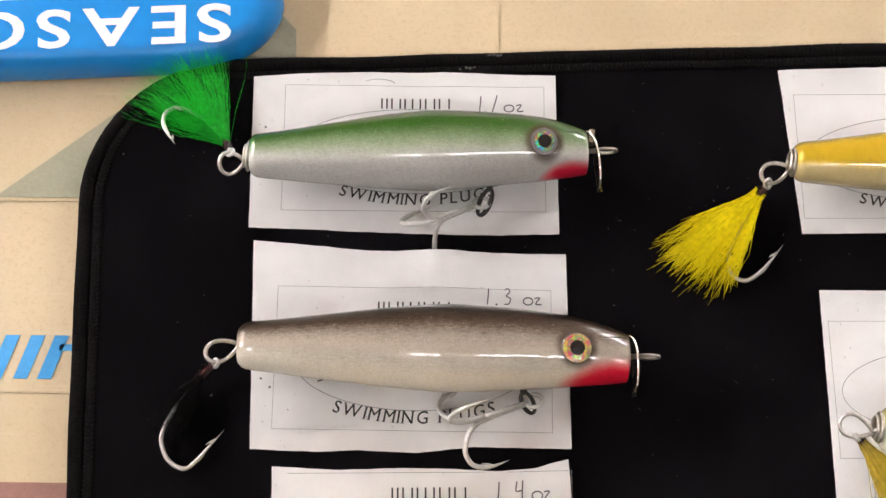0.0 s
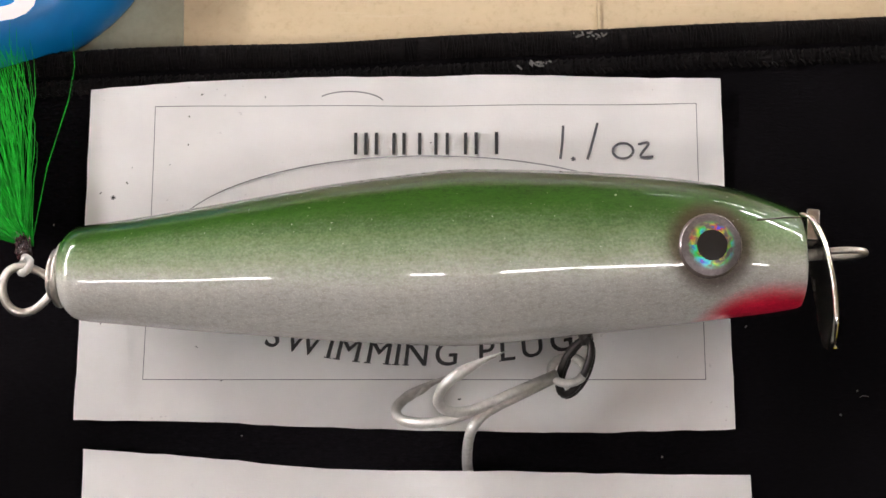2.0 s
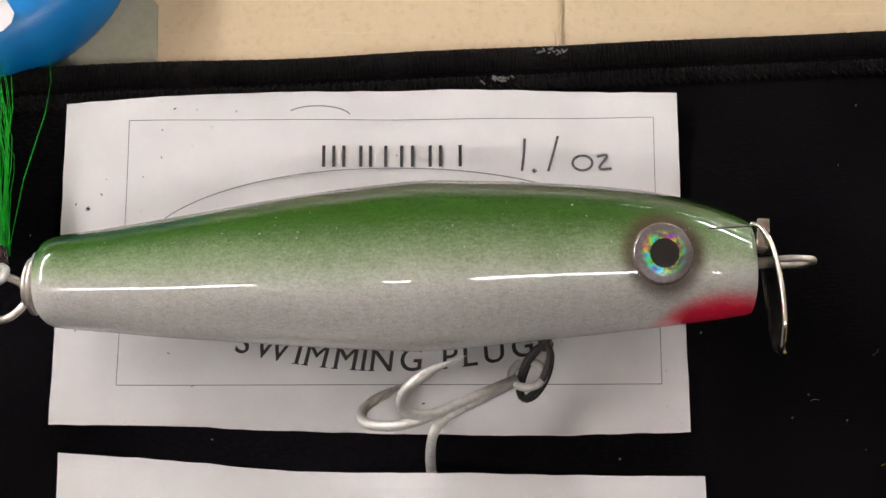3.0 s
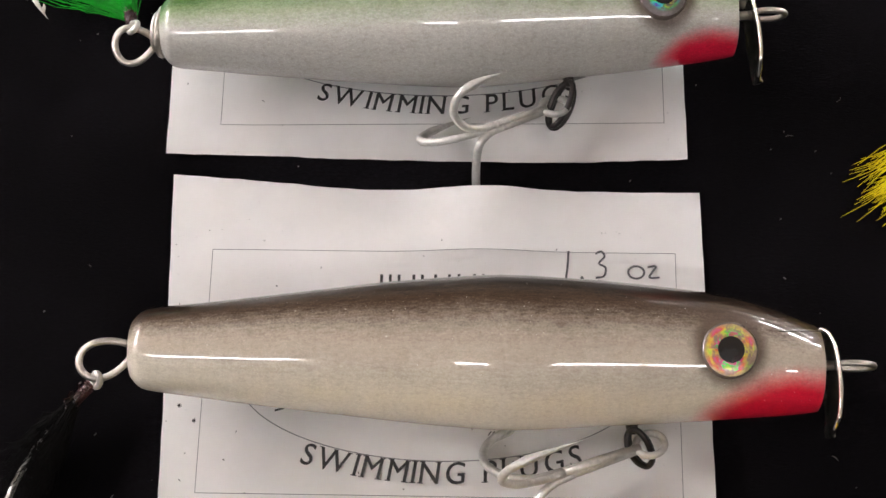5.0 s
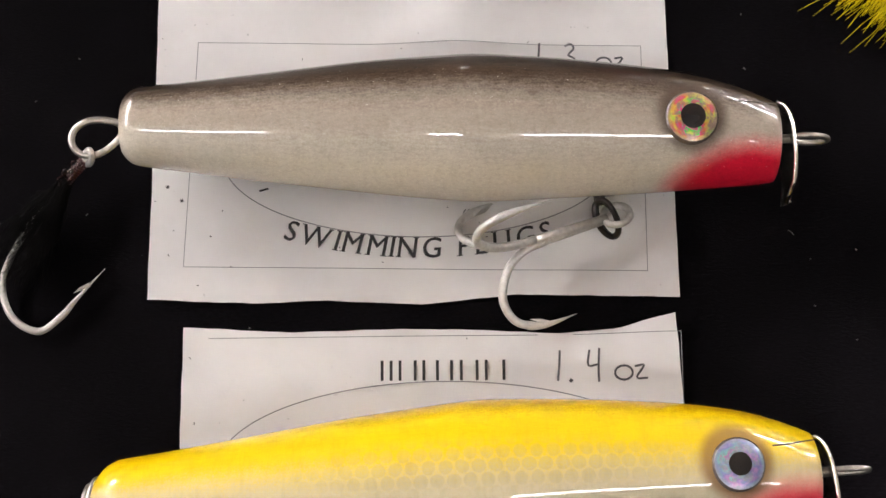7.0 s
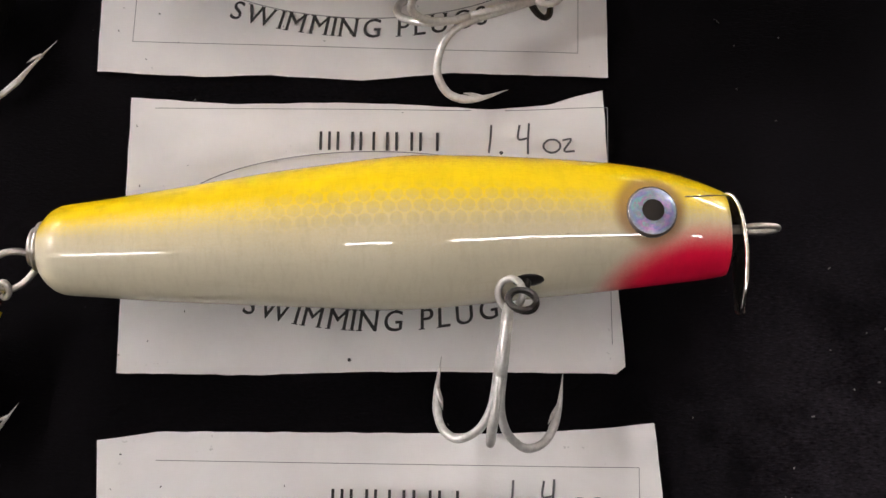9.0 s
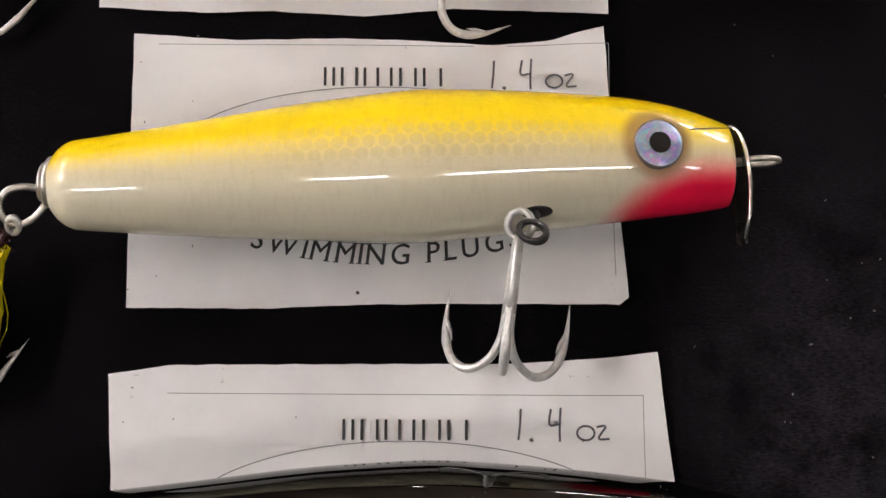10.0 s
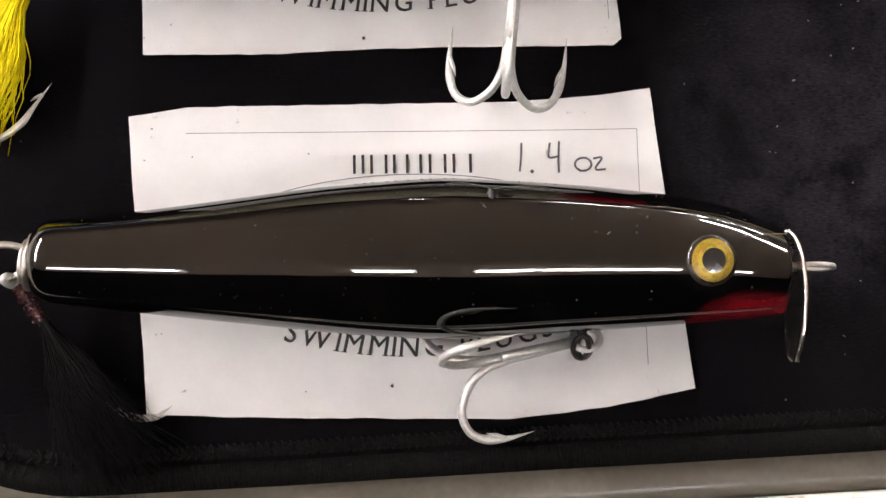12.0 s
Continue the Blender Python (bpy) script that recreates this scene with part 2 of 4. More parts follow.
M = {}
M["fabric"] = fabric("black_knit_fabric", (0.0013, 0.0011, 0.0014))
M["binding"] = fabric("black_binding_tape", (0.0034, 0.0030, 0.0030))
M["thread"] = plain("black_stitching_thread", (0.0065, 0.0058, 0.0058), 0.95, vary=0.4, spec=0.05, scale=900)
M["paper"] = paper_mat()
M["toner"] = plain("black_toner", (0.018, 0.0175, 0.019), 0.6, vary=0.3, scale=900)
M["line"] = plain("grey_printed_hairline", (0.25, 0.25, 0.26), 0.6, vary=0.35, scale=700)
M["pen"] = plain("dark_pen_ink", (0.07, 0.07, 0.08), 0.55, vary=0.35, scale=900)
M["board"] = board_mat()
M["blue_print"] = plain("blue_printed_ink", (0.045, 0.26, 0.55), 0.4, vary=0.15)
M["grey_print"] = plain("grey_green_print", (0.26, 0.255, 0.185), 0.4, vary=0.12)
M["red_print"] = plain("faded_red_print", (0.22, 0.11, 0.09), 0.45, vary=0.15)
M["seam"] = plain("board_seam", (0.40, 0.32, 0.20), 0.5, vary=0.15)
M["trim"] = plain("grey_brown_edge_trim", (0.085, 0.073, 0.054), 0.4, 0.0, vary=0.2, scale=250, relief=0.1)
M["bead"] = plain("pale_plastic_bead", (0.72, 0.70, 0.66), 0.3, vary=0.08)
M["steel"] = wire_mat("stainless_wire", (0.62, 0.585, 0.53), 0.42)
M["tin_hook"] = plain("tinned_hook_wire", (0.50, 0.49, 0.465), 0.42, 0.6, vary=0.22, scale=420, relief=0.2)
M["white_hook"] = plain("pale_coated_hook", (0.55, 0.53, 0.50), 0.35, 0.45, vary=0.15, scale=500)
M["black_metal"] = plain("blackened_metal", (0.016, 0.013, 0.012), 0.38, 0.4, vary=0.35, scale=700)
M["slot"] = plain("brown_saw_cut", (0.06, 0.045, 0.03), 0.6, vary=0.3)
M["lip"] = wire_mat("polished_lip", (0.72, 0.69, 0.64), 0.2)
M["wrap"] = plain("dark_red_thread", (0.026, 0.004, 0.004), 0.28, vary=0.9, scale=1800, relief=0.5)
M["green_hair"] = plain("green_dyed_hair", (0.004, 0.34, 0.016), 0.55, vary=0.5, scale=260, spec=0.15)
M["yellow_hair"] = plain("yellow_dyed_hair", (0.76, 0.62, 0.004), 0.55, vary=0.25, scale=260, spec=0.15)
M["olive_hair"] = plain("olive_yellow_hair", (0.42, 0.30, 0.02), 0.5, vary=0.3, scale=260)
M["black_hair"] = plain("black_hair", (0.0045, 0.0040, 0.0040), 0.7, vary=0.5, scale=300, spec=0.06)
M["pupil"] = plain("black_pupil", (0.006, 0.006, 0.007), 0.25, 0.0, 1.0, vary=0.3, scale=900)
M["lint"] = plain("pale_lint", (0.11, 0.106, 0.10), 0.8, vary=0.3)
M["tin_blue"] = plain("blue_enamelled_tin", (0.0, 0.19, 0.53), 0.38, 0.0, 0.1, vary=0.05, scale=120)
M["tin_white"] = plain("white_enamelled_tin", (0.66, 0.64, 0.65), 0.35, 0.0, 0.2, vary=0.04, scale=120)
M["tin_ink"] = plain("violet_grey_tin_print", (0.20, 0.19, 0.30), 0.4, 0.0, 0.4, vary=0.3, scale=200)
M["card"] = plain("glossy_white_card", (0.80, 0.79, 0.78), 0.35, vary=0.04)
M["wall"] = plain("dull_wall_paint", (0.16, 0.145, 0.125), 0.8, vary=0.05, scale=6)
M["dark_wall"] = plain("dark_added_wall", (0.004, 0.0037, 0.0037), 0.95, vary=0.2, scale=6, spec=0.0)
M["ceiling"] = plain("ceiling_tiles", (0.70, 0.57, 0.47), 0.9, vary=0.06, scale=8)
M["floor"] = plain("grey_floor", (0.17, 0.16, 0.15), 0.6, vary=0.2, scale=6)
M["housing"] = plain("white_metal_housing", (0.7, 0.7, 0.68), 0.4, vary=0.05, scale=20)
for key, glow in (("lamp", LAMP_STRENGTH), ("dim_lamp", DIM_STRENGTH)):
    lit = bpy.data.materials.new("lit_diffuser")
    lit.use_nodes = True
    lit.node_tree.nodes["Principled BSDF"].inputs["Emission Color"].default_value = (*LAMP_COLOUR, 1)
    lit.node_tree.nodes["Principled BSDF"].inputs["Emission Strength"].default_value = glow
    M[key] = lit

# ---- mesh helpers ----


def link(name, bm, material, smooth=True):
    me = bpy.data.meshes.new(name)
    bmesh.ops.recalc_face_normals(bm, faces=bm.faces)
    bm.to_mesh(me)
    bm.free()
    me.materials.append(M[material])
    if smooth:
        me.shade_smooth()
    return new(name, me)


def thing(name, m, label, category, group="", kind=""):
    """An Empty at the base of a thing; its parts are given in world places."""
    ob = new(name)
    ob.empty_display_size = 0.01
    ob.matrix_world = m
    WORLD[ob.name] = m.copy()
    return tagged(ob, label, category, group, kind)


WORLD = {}


def part(name, bm, material, parent, label="", smooth=True):
    """One mesh under a thing or a part; the bmesh is in world places."""
    m = WORLD[parent.name]
    bm.transform(m.inverted())
    ob = link(name, bm, material, smooth)
    ob.parent = parent
    WORLD[ob.name] = m
    return tagged(ob, label)


def solid(name, bm, material, label, category, group="", kind="", smooth=False):
    return tagged(link(name, bm, material, smooth), label, category, group, kind)


def spline(points, n):
    """n points on a smooth curve through those given."""
    p = [Vector(q) for q in points]
    p = [2 * p[0] - p[1]] + p + [2 * p[-1] - p[-2]]
    out = []
    for i in range(n):
        u = i / (n - 1) * (len(p) - 3)
        k = min(int(u), len(p) - 4)
        u -= k
        a, b, c, d = p[k:k + 4]
        out.append(0.5 * (2 * b + (c - a) * u + (2 * a - 5 * b + 4 * c - d) * u * u + (3 * b - a - 3 * c + d) * u ** 3))
    return out


def tube(bm, pts, radius, segs=8, closed=False, radii=None, flat=1.0):
    """A round bar along the points."""
    n = len(pts)
    rings = []
    side = None
    for i, p in enumerate(pts):
        a = pts[(i - 1) % n] if closed or i else p
        b = pts[(i + 1) % n] if closed or i < n - 1 else p
        t = (b - a).normalized()
        if side is None:
            side = t.orthogonal().normalized()
        side = (side - t * side.dot(t)).normalized()
        up = t.cross(side)
        r = radii[i] if radii else radius
        rings.append([bm.verts.new(p + (side * math.cos(q) + up * math.sin(q) * flat) * r) for q in (2 * math.pi * k / segs for k in range(segs))])
    for i in range(n if closed else n - 1):
        r0, r1 = rings[i], rings[(i + 1) % n]
        for k in range(segs):
            bm.faces.new((r0[k], r0[(k + 1) % segs], r1[(k + 1) % segs], r1[k]))
    if not closed:
        bm.faces.new(rings[0][::-1])
        bm.faces.new(rings[-1])
    return bm


def tube_bm(points, radius, n=24, segs=8, closed=False, radii=None, flat=1.0):
    pts = spline(points, n) if not closed else [Vector(p) for p in points]
    return tube(bmesh.new(), pts, radius, segs, closed, radii, flat)


def ring(centre, ax, ay, a, b, n=28):
    """Points of an ellipse with half axes a along ax and b along ay."""
    c, ax, ay = Vector(centre), Vector(ax).normalized(), Vector(ay).normalized()
    return [c + ax * a * math.cos(2 * math.pi * k / n) + ay * b * math.sin(2 * math.pi * k / n) for k in range(n)]


def box_bm(x0, x1, y0, y1, z0, z1, bevel=0.0):
    bm = bmesh.new()
    bmesh.ops.create_cube(bm, size=1)
    for v in bm.verts:
        v.co = ((x0 + x1) / 2 + v.co.x * (x1 - x0), (y0 + y1) / 2 + v.co.y * (y1 - y0), (z0 + z1) / 2 + v.co.z * (z1 - z0))
    if bevel:
        bmesh.ops.bevel(bm, geom=bm.edges[:], offset=bevel, segments=3, affect="EDGES", profile=0.5)
    return bm


def prism(bm, outline, z0, z1):
    """An upright slab over an outline (points in order)."""
    lo = [bm.verts.new((x, y, z0)) for x, y in outline]
    hi = [bm.verts.new((x, y, z1)) for x, y in outline]
    n = len(outline)
    bm.faces.new(hi)
    bm.faces.new(lo[::-1])
    for i in range(n):
        bm.faces.new((lo[i], lo[(i + 1) % n], hi[(i + 1) % n], hi[i]))
    return bm


def rounded(x0, x1, y0, y1, r, n=10):
    out = []
    for cx, cy, a in ((x1 - r, y1 - r, 0), (x0 + r, y1 - r, 90), (x0 + r, y0 + r, 180), (x1 - r, y0 + r, 270)):
        out += [(cx + r * math.cos(radians(a + 90 * k / n)), cy + r * math.sin(radians(a + 90 * k / n))) for k in range(n + 1)]
    return out


def lerp(x, xs, ys):
    return float(np.interp(x, xs, ys))


# feet of the printed capitals: place across, place up, half length
SERIFS = {"W": ((0.03, 1, 0.09), (0.5, 1, 0.08), (0.97, 1, 0.08)), "I": ((0.5, 0, 0.11), (0.5, 1, 0.11)), "M": ((0.05, 0, 0.10), (0.95, 0, 0.11), (0.05, 1, 0.10), (0.95, 1, 0.10)),
          "N": ((0.07, 0, 0.10), (0.05, 1, 0.10), (0.93, 1, 0.10)), "P": ((0.10, 0, 0.11), (0.05, 1, 0.09)), "L": ((0.10, 0, 0.09), (0.10, 1, 0.11)), "U": ((0.07, 1, 0.11), (0.93, 1, 0.10)),
          "G": ((0.90, 0.42, 0.09),)}


def glyphs(text, size, place, bold=0.03, gap=0.085, fat=0.0, serifs=False):
    """A mesh of lettering; place(glyph centre along the line, total width) gives each letter's matrix."""
    bm = bmesh.new()
    spans, at, done = [], 0.0, []
    for ch in text:
        if ch == " ":
            at += size * 0.34
            continue
        cu = bpy.data.curves.new("glyph", "FONT")
        cu.body, cu.size, cu.resolution_u, cu.offset = ch, size, 4, fat * size
        ob = bpy.data.objects.new("glyph", cu)
        me = bpy.data.meshes.new_from_object(ob)
        xs = [v.co.x for v in me.vertices]
        spans.append((me, min(xs), max(xs), at))
        at += max(xs) - min(xs) + size * gap - (size * 0.10 if serifs and ch == "S" else 0.0)
        bpy.data.objects.remove(ob)
        bpy.data.curves.remove(cu)
    at -= size * gap
    for me, lo, hi, x in spans:
        mid = (lo + hi) / 2
        seat = place(x + mid - lo, at) @ Matrix.Translation((-mid, 0, 0))
        if serifs:
            feet = SERIFS.get(text.replace(" ", "")[len(done)], ())
            done.append(1)
            for across, up, reach in feet:
                fx, fy, fh = lo + (hi - lo) * across, size * 0.70 * up, size * 0.030
                y0, y1 = (fy, fy + fh) if up < 0.5 else (fy - fh, fy)
                bm.faces.new([bm.verts.new(seat @ Vector(p)) for p in ((fx - size * reach, y0, 0.00006), (fx + size * reach, y0, 0.00006), (fx + size * reach, y1, 0.00006), (fx - size * reach, y1, 0.00006))])
        me.transform(seat)
        bm.from_mesh(me)
        if bold:
            me.transform(Matrix.Translation((bold * size, bold * size * 0.4, 0.00012)))
            bm.from_mesh(me)
        bpy.data.meshes.remove(me)
    return bm

# ---- the setting: an unseen hall round the display table ----
TABLE_Z = -0.005
# the close dark south wall is added, unseen, to darken reflections in the lacquer
for wall_name, x0, x1, y0, y1, key in (("wall_north", -5.2, 10.6, 24.0, 24.1, "dark_wall"), ("added_wall_south", -5.2, 10.6, -1.7, -1.6, "dark_wall"),
                                       ("wall_west", -5.3, -5.2, -1.7, 24.1, "wall"), ("wall_east", 10.6, 10.7, -1.7, 24.1, "wall")):
    solid(wall_name, box_bm(x0, x1, y0, y1, -0.78, 1.9), key, "plain unseen wall added to close the hall", "wall", kind="structure")
solid("floor", box_bm(-5.3, 10.7, -1.7, 24.1, -0.84, -0.78), "floor", "plain grey floor of the hall", "floor", kind="structure")
solid("ceiling", box_bm(-5.3, 10.7, -1.7, 24.1, 1.9, 1.96), "ceiling", "pale ceiling with strip lights", "ceiling", kind="structure")


def strip_light(x, y, along_x, half, key="lamp", deep=0.07):
    fixture = thing("ceiling_light", pose(x, y, 1.9), "long white strip light, out of view on the ceiling", "ceiling light", "strip lights on the ceiling")
    hx, hy = (half, deep) if along_x else (deep, half)
    part("housing", box_bm(x - hx - 0.02, x + hx + 0.02, y - hy - 0.02, y + hy + 0.02, 1.86, 1.899, 0.008), "housing", fixture, smooth=False)
    part("diffuser", box_bm(x - hx, x + hx, y - hy, y + hy, 1.835, 1.86, 0.006), key, fixture, "lit white diffuser", smooth=False)


# one row above the near side of the table, side rows running away from it, a last row at the far end
for x, half in ((-1.05, 0.22), (-0.27, 0.10), (0.44, 0.10), (0.76, 0.19), (1.40, 0.08)):
    strip_light(x, -1.20, True, half, "dim_lamp", 0.055)
# side rows are added out of view as the table's main soft light
for x, first in ((-3.0, 0.2), (3.4, 2.4)):
    for k in range(3):
        strip_light(x, first + 1.5 * k, False, 0.6)
for y in (10.8, 14.0, 17.2, 20.4):
    strip_light(8.6, y, False, 1.2)
strip_light(6.2, 22.4, True, 1.2)
strip_light(-0.8, 19.0, True, 0.3)

# ---- table with a printed board top ----
TILT = radians(2.5)


def swung(u, v):
    """From the sleeve's own axes to the table's."""
    return (u * math.cos(TILT) - (v - 0.035) * math.sin(TILT), 0.035 + u * math.sin(TILT) + (v - 0.035) * math.cos(TILT))


table = thing("table", pose(0.1, 0.2, -0.78), "beige board-topped table with blue and grey print", "table")


def swung_box(u0, u1, v0, v1, z0, z1, bevel=0.0):
    bm = box_bm(u0, u1, v0, v1, z0, z1, bevel)
    for v in bm.verts:
        v.co.x, v.co.y = swung(v.co.x, v.co.y)
    return bm


part("tabletop", swung_box(-0.7, 0.8, -0.2440, 0.55, -0.035, TABLE_Z, 0.001), "board", table, smooth=False)
part("edge_trim", swung_box(-0.7, 0.8, -0.2570, -0.2441, -0.04, TABLE_Z - 0.0002, 0.0030), "trim", table, "grey-brown edge trim")
part("edge_bead", tube_bm([(*swung(-0.7, -0.2582), -0.0065), (*swung(0.05, -0.2582), -0.0065), (*swung(0.8, -0.2582), -0.0065)], 0.0011, 12, 10), "bead", table, "pale plastic bead")
part("edge_rail", swung_box(-0.7, 0.8, -0.268, -0.2592, -0.04, -0.0085, 0.002), "trim", table)
for lx in (-0.62, 0.72):
    for ly in (-0.2, 0.48):
        cx, cy = swung(lx, ly)
        part("leg", box_bm(cx - 0.02, cx + 0.02, cy - 0.02, cy + 0.02, -0.78, -0.035, 0.003), "trim", table, smooth=False)

# printed shapes on the board: slanted blue bars, grey wedge, red band, joint lines
INK = TABLE_Z + 0.0004
for x in (-0.1336, -0.1253, -0.1175):
    top = x + 0.0036
    part("blue_bar", prism(bmesh.new(), [(x - 0.0050, -0.0808), (x - 0.0006, -0.0808), (top + 0.0006, -0.0662), (top - 0.0040, -0.0662)], TABLE_Z - 0.0002, INK), "blue_print", table, smooth=False)
part("blue_bar", prism(bmesh.new(), [(-0.1165, -0.0713), (-0.1050, -0.0713), (-0.1045, -0.0691), (-0.1160, -0.0691)], TABLE_Z - 0.0002, INK), "blue_print", table, smooth=False)
part("grey_wedge", prism(bmesh.new(), [(-0.1425, -0.0180), (-0.06, -0.0180), (-0.0425, 0.034), (-0.0430, 0.046), (-0.052, 0.056)], TABLE_Z - 0.0002, INK), "grey_print", table, smooth=False)
part("red_band", prism(bmesh.new(), [(-0.30, -0.150), (-0.10, -0.150), (-0.10, -0.1145), (-0.30, -0.1145)], TABLE_Z - 0.0002, INK), "red_print", table, smooth=False)
for y, h in ((-0.0855, 0.0006), (-0.0195, 0.0004)):
    part("board_joint", prism(bmesh.new(), [(-0.4, y), (-0.10, y), (-0.10, y + h), (-0.4, y + h)], TABLE_Z - 0.0002, INK + 0.0001), "seam", table, smooth=False)
part("board_joint", prism(bmesh.new(), [(0.0285, 0.02), (0.029, 0.02), (0.0295, 0.3), (0.029, 0.3)], TABLE_Z - 0.0002, INK), "seam", table, smooth=False)

# ---- the black padded sleeve ----
sleeve = thing("laptop_sleeve", pose(0.08, -0.1, TABLE_Z), "black padded fabric sleeve with bound stitched edge", "sleeve")
SX0, SX1, SY0, SY1, SR = -0.1155, 0.29, -0.2495, 0.0352, 0.052


def edge_loop(inset, n=14):
    pts = rounded(SX0 + inset, SX1 - inset, SY0 + inset, SY1 - inset, SR - inset, n)
    out = []
    for (ax, ay), (bx, by) in zip(pts, pts[1:] + pts[:1]):
        k = max(1, int(math.hypot(bx - ax, by - ay) / 0.006))
        out += [(ax + (bx - ax) * j / k, ay + (by - ay) * j / k) for j in range(k)]
    return out


def sagging(u, v, z, wobble):
    x, y = swung(u, v)
    w = noise.noise((u * 30, v * 30, 3.0)) * wobble
    return Vector((x + w, y + w, z + w * 0.3))


panel = bmesh.new()
prism(panel, [swung(u, v) for u, v in edge_loop(0.004)], TABLE_Z, 0.0)
part("panel", panel, "fabric", sleeve, smooth=False)
part("binding", tube(bmesh.new(), [sagging(u, v, -0.0017, 0.0005) for u, v in edge_loop(0.0026)], 0.0028, 10, True), "binding", sleeve, "rolled black edge binding")
part("seam_ridge", tube(bmesh.new(), [sagging(u, v, -0.0012, 0.0004) for u, v in edge_loop(0.0068)], 0.0018, 8, True), "binding", sleeve)
stitches = bmesh.new()
rnd = random.Random(4)
for row, lean in ((0.0060, 1), (0.0078, -1)):
    loop = edge_loop(row)
    total = []
    for (ax, ay), (bx, by) in zip(loop, loop[1:] + loop[:1]):
        length = math.hypot(bx - ax, by - ay)
        for k in range(max(1, int(length / 0.0014))):
            f = k / max(1, int(length / 0.0014))
            total.append((ax + (bx - ax) * f, ay + (by - ay) * f, (bx - ax) / length, (by - ay) / length))
    for u, v, du, dv in total:
        if u > 0.17:
            continue
        j = rnd.uniform(-0.0002, 0.0002)
        a = sagging(u - du * 0.0005 + dv * 0.0005 * lean, v - dv * 0.0005 - du * 0.0005 * lean, 0.0002 + j, 0)
        b = sagging(u + du * 0.0005 - dv * 0.0005 * lean, v + dv * 0.0005 + du * 0.0005 * lean, 0.0002 + j, 0)
        tube(stitches, [a, (a + b) / 2 + Vector((0, 0, 0.00030)), b], 0.00027, 4)
tagged(part("stitching", stitches, "thread", sleeve, "zigzag black stitching"), kind="stuff")

# fine threads wound over the rolled edge and across the stitched band
threads = bmesh.new()
rnd = random.Random(9)
loop = edge_loop(0.0026)
for (ax, ay), (bx, by) in zip(loop, loop[1:] + loop[:1]):
    length = math.hypot(bx - ax, by - ay)
    du, dv = (bx - ax) / length, (by - ay) / length
    count = max(1, int(length / 0.00042))
    for k in range(count):
        at = (k + rnd.uniform(-0.35, 0.35)) / count
        u, v = ax + (bx - ax) * at, ay + (by - ay) * at
        if u > 0.15 or rnd.random() < 0.25:
            continue
        for across in ((-0.0024, -0.0010, 0.0006, 0.0020), (0.0030, 0.0042, 0.0054)):
            run = []
            lean = rnd.uniform(-0.0007, 0.0007)
            for q in across:
                roll = math.sqrt(max(0.0, 0.0029 ** 2 - q * q)) - 0.0017 if q < 0.0025 else 0.0006 + rnd.uniform(0, 0.0002)
                run.append(sagging(u + du * lean * q * 300 - dv * q, v + dv * lean * q * 300 + du * q, roll, 0.0005))
            tube(threads, run, rnd.uniform(0.00008, 0.00014), 3)
tagged(part("edge_thread", threads, "thread", sleeve, "fine black threads over the edge"), kind="stuff")

# pale dust and lint on the fabric and the binding
lint = bmesh.new()
rnd = random.Random(11)
for k in range(140):
    u, v = rnd.uniform(-0.105, 0.17), rnd.uniform(-0.245, 0.03)
    if rnd.random() < 0.4:
        u = rnd.uniform(0.055, 0.13)
    x, y = swung(u, v)
    a = rnd.uniform(0, 6.28)
    l = rnd.choice((0.0002, 0.0003, 0.0003, 0.0003, 0.0004, 0.0004, 0.0006, 0.0014))
    d = Vector((math.cos(a), math.sin(a), 0)) * l / 2
    p = Vector((x, y, 0.0001))
    tube(lint, [p - d, p + d * 0.2 + Vector((d.y, -d.x, 0)) * 0.3, p + d], 0.00007 if l > 0.001 else rnd.uniform(0.00009, 0.0002), 4)
for u, v, l in ((0.0260, 0.0336, 0.0022), (0.0280, 0.0333, 0.0014), (0.0165, 0.0287, 0.0020), (0.0185, 0.0290, 0.0016)):
    for k in range(7):
        x, y = swung(u + rnd.uniform(-l, l), v + rnd.uniform(-0.0004, 0.0004))
        p = Vector((x, y, 0.0011))
        d = Vector((rnd.uniform(-1, 1), rnd.uniform(-0.6, 0.6), 0)) * 0.0006
        tube(lint, [p - d, p, p + d], 0.00016, 4)
solid("lint", lint, "lint", "specks of pale lint on black fabric", "lint", kind="stuff")


# ---- paper labels ----
def stroke_glyph(ch):
    """Pen strokes of a hand-written character in a unit box."""
    o = [(0.5 + 0.48 * math.cos(a), 0.30 + 0.30 * math.sin(a)) for a in (1.9 + 0.7 * k for k in range(10))]
    return {"1": [[(0.25, 1.0), (0.2, 0.5), (0.1, 0.0)]], "/": [[(0.6, 1.08), (0.35, 0.5), (0.1, -0.02)]],
            ".": [[(0.06, 0.04), (0.17, 0.02), (0.18, -0.03), (0.08, -0.02), (0.06, 0.03)]],
            "3": [[(0.0, 0.9), (0.35, 1.0), (0.55, 0.8), (0.2, 0.55), (0.6, 0.4), (0.5, 0.08), (0.0, 0.02)]],
            "4": [[(0.08, 1.0), (0.0, 0.5), (0.55, 0.52)], [(0.62, 1.05), (0.55, 0.4), (0.55, -0.05)]],
            "o": [o], "z": [[(0.0, 0.55), (0.5, 0.58), (0.1, 0.08), (0.7, 0.06)]]}[ch]


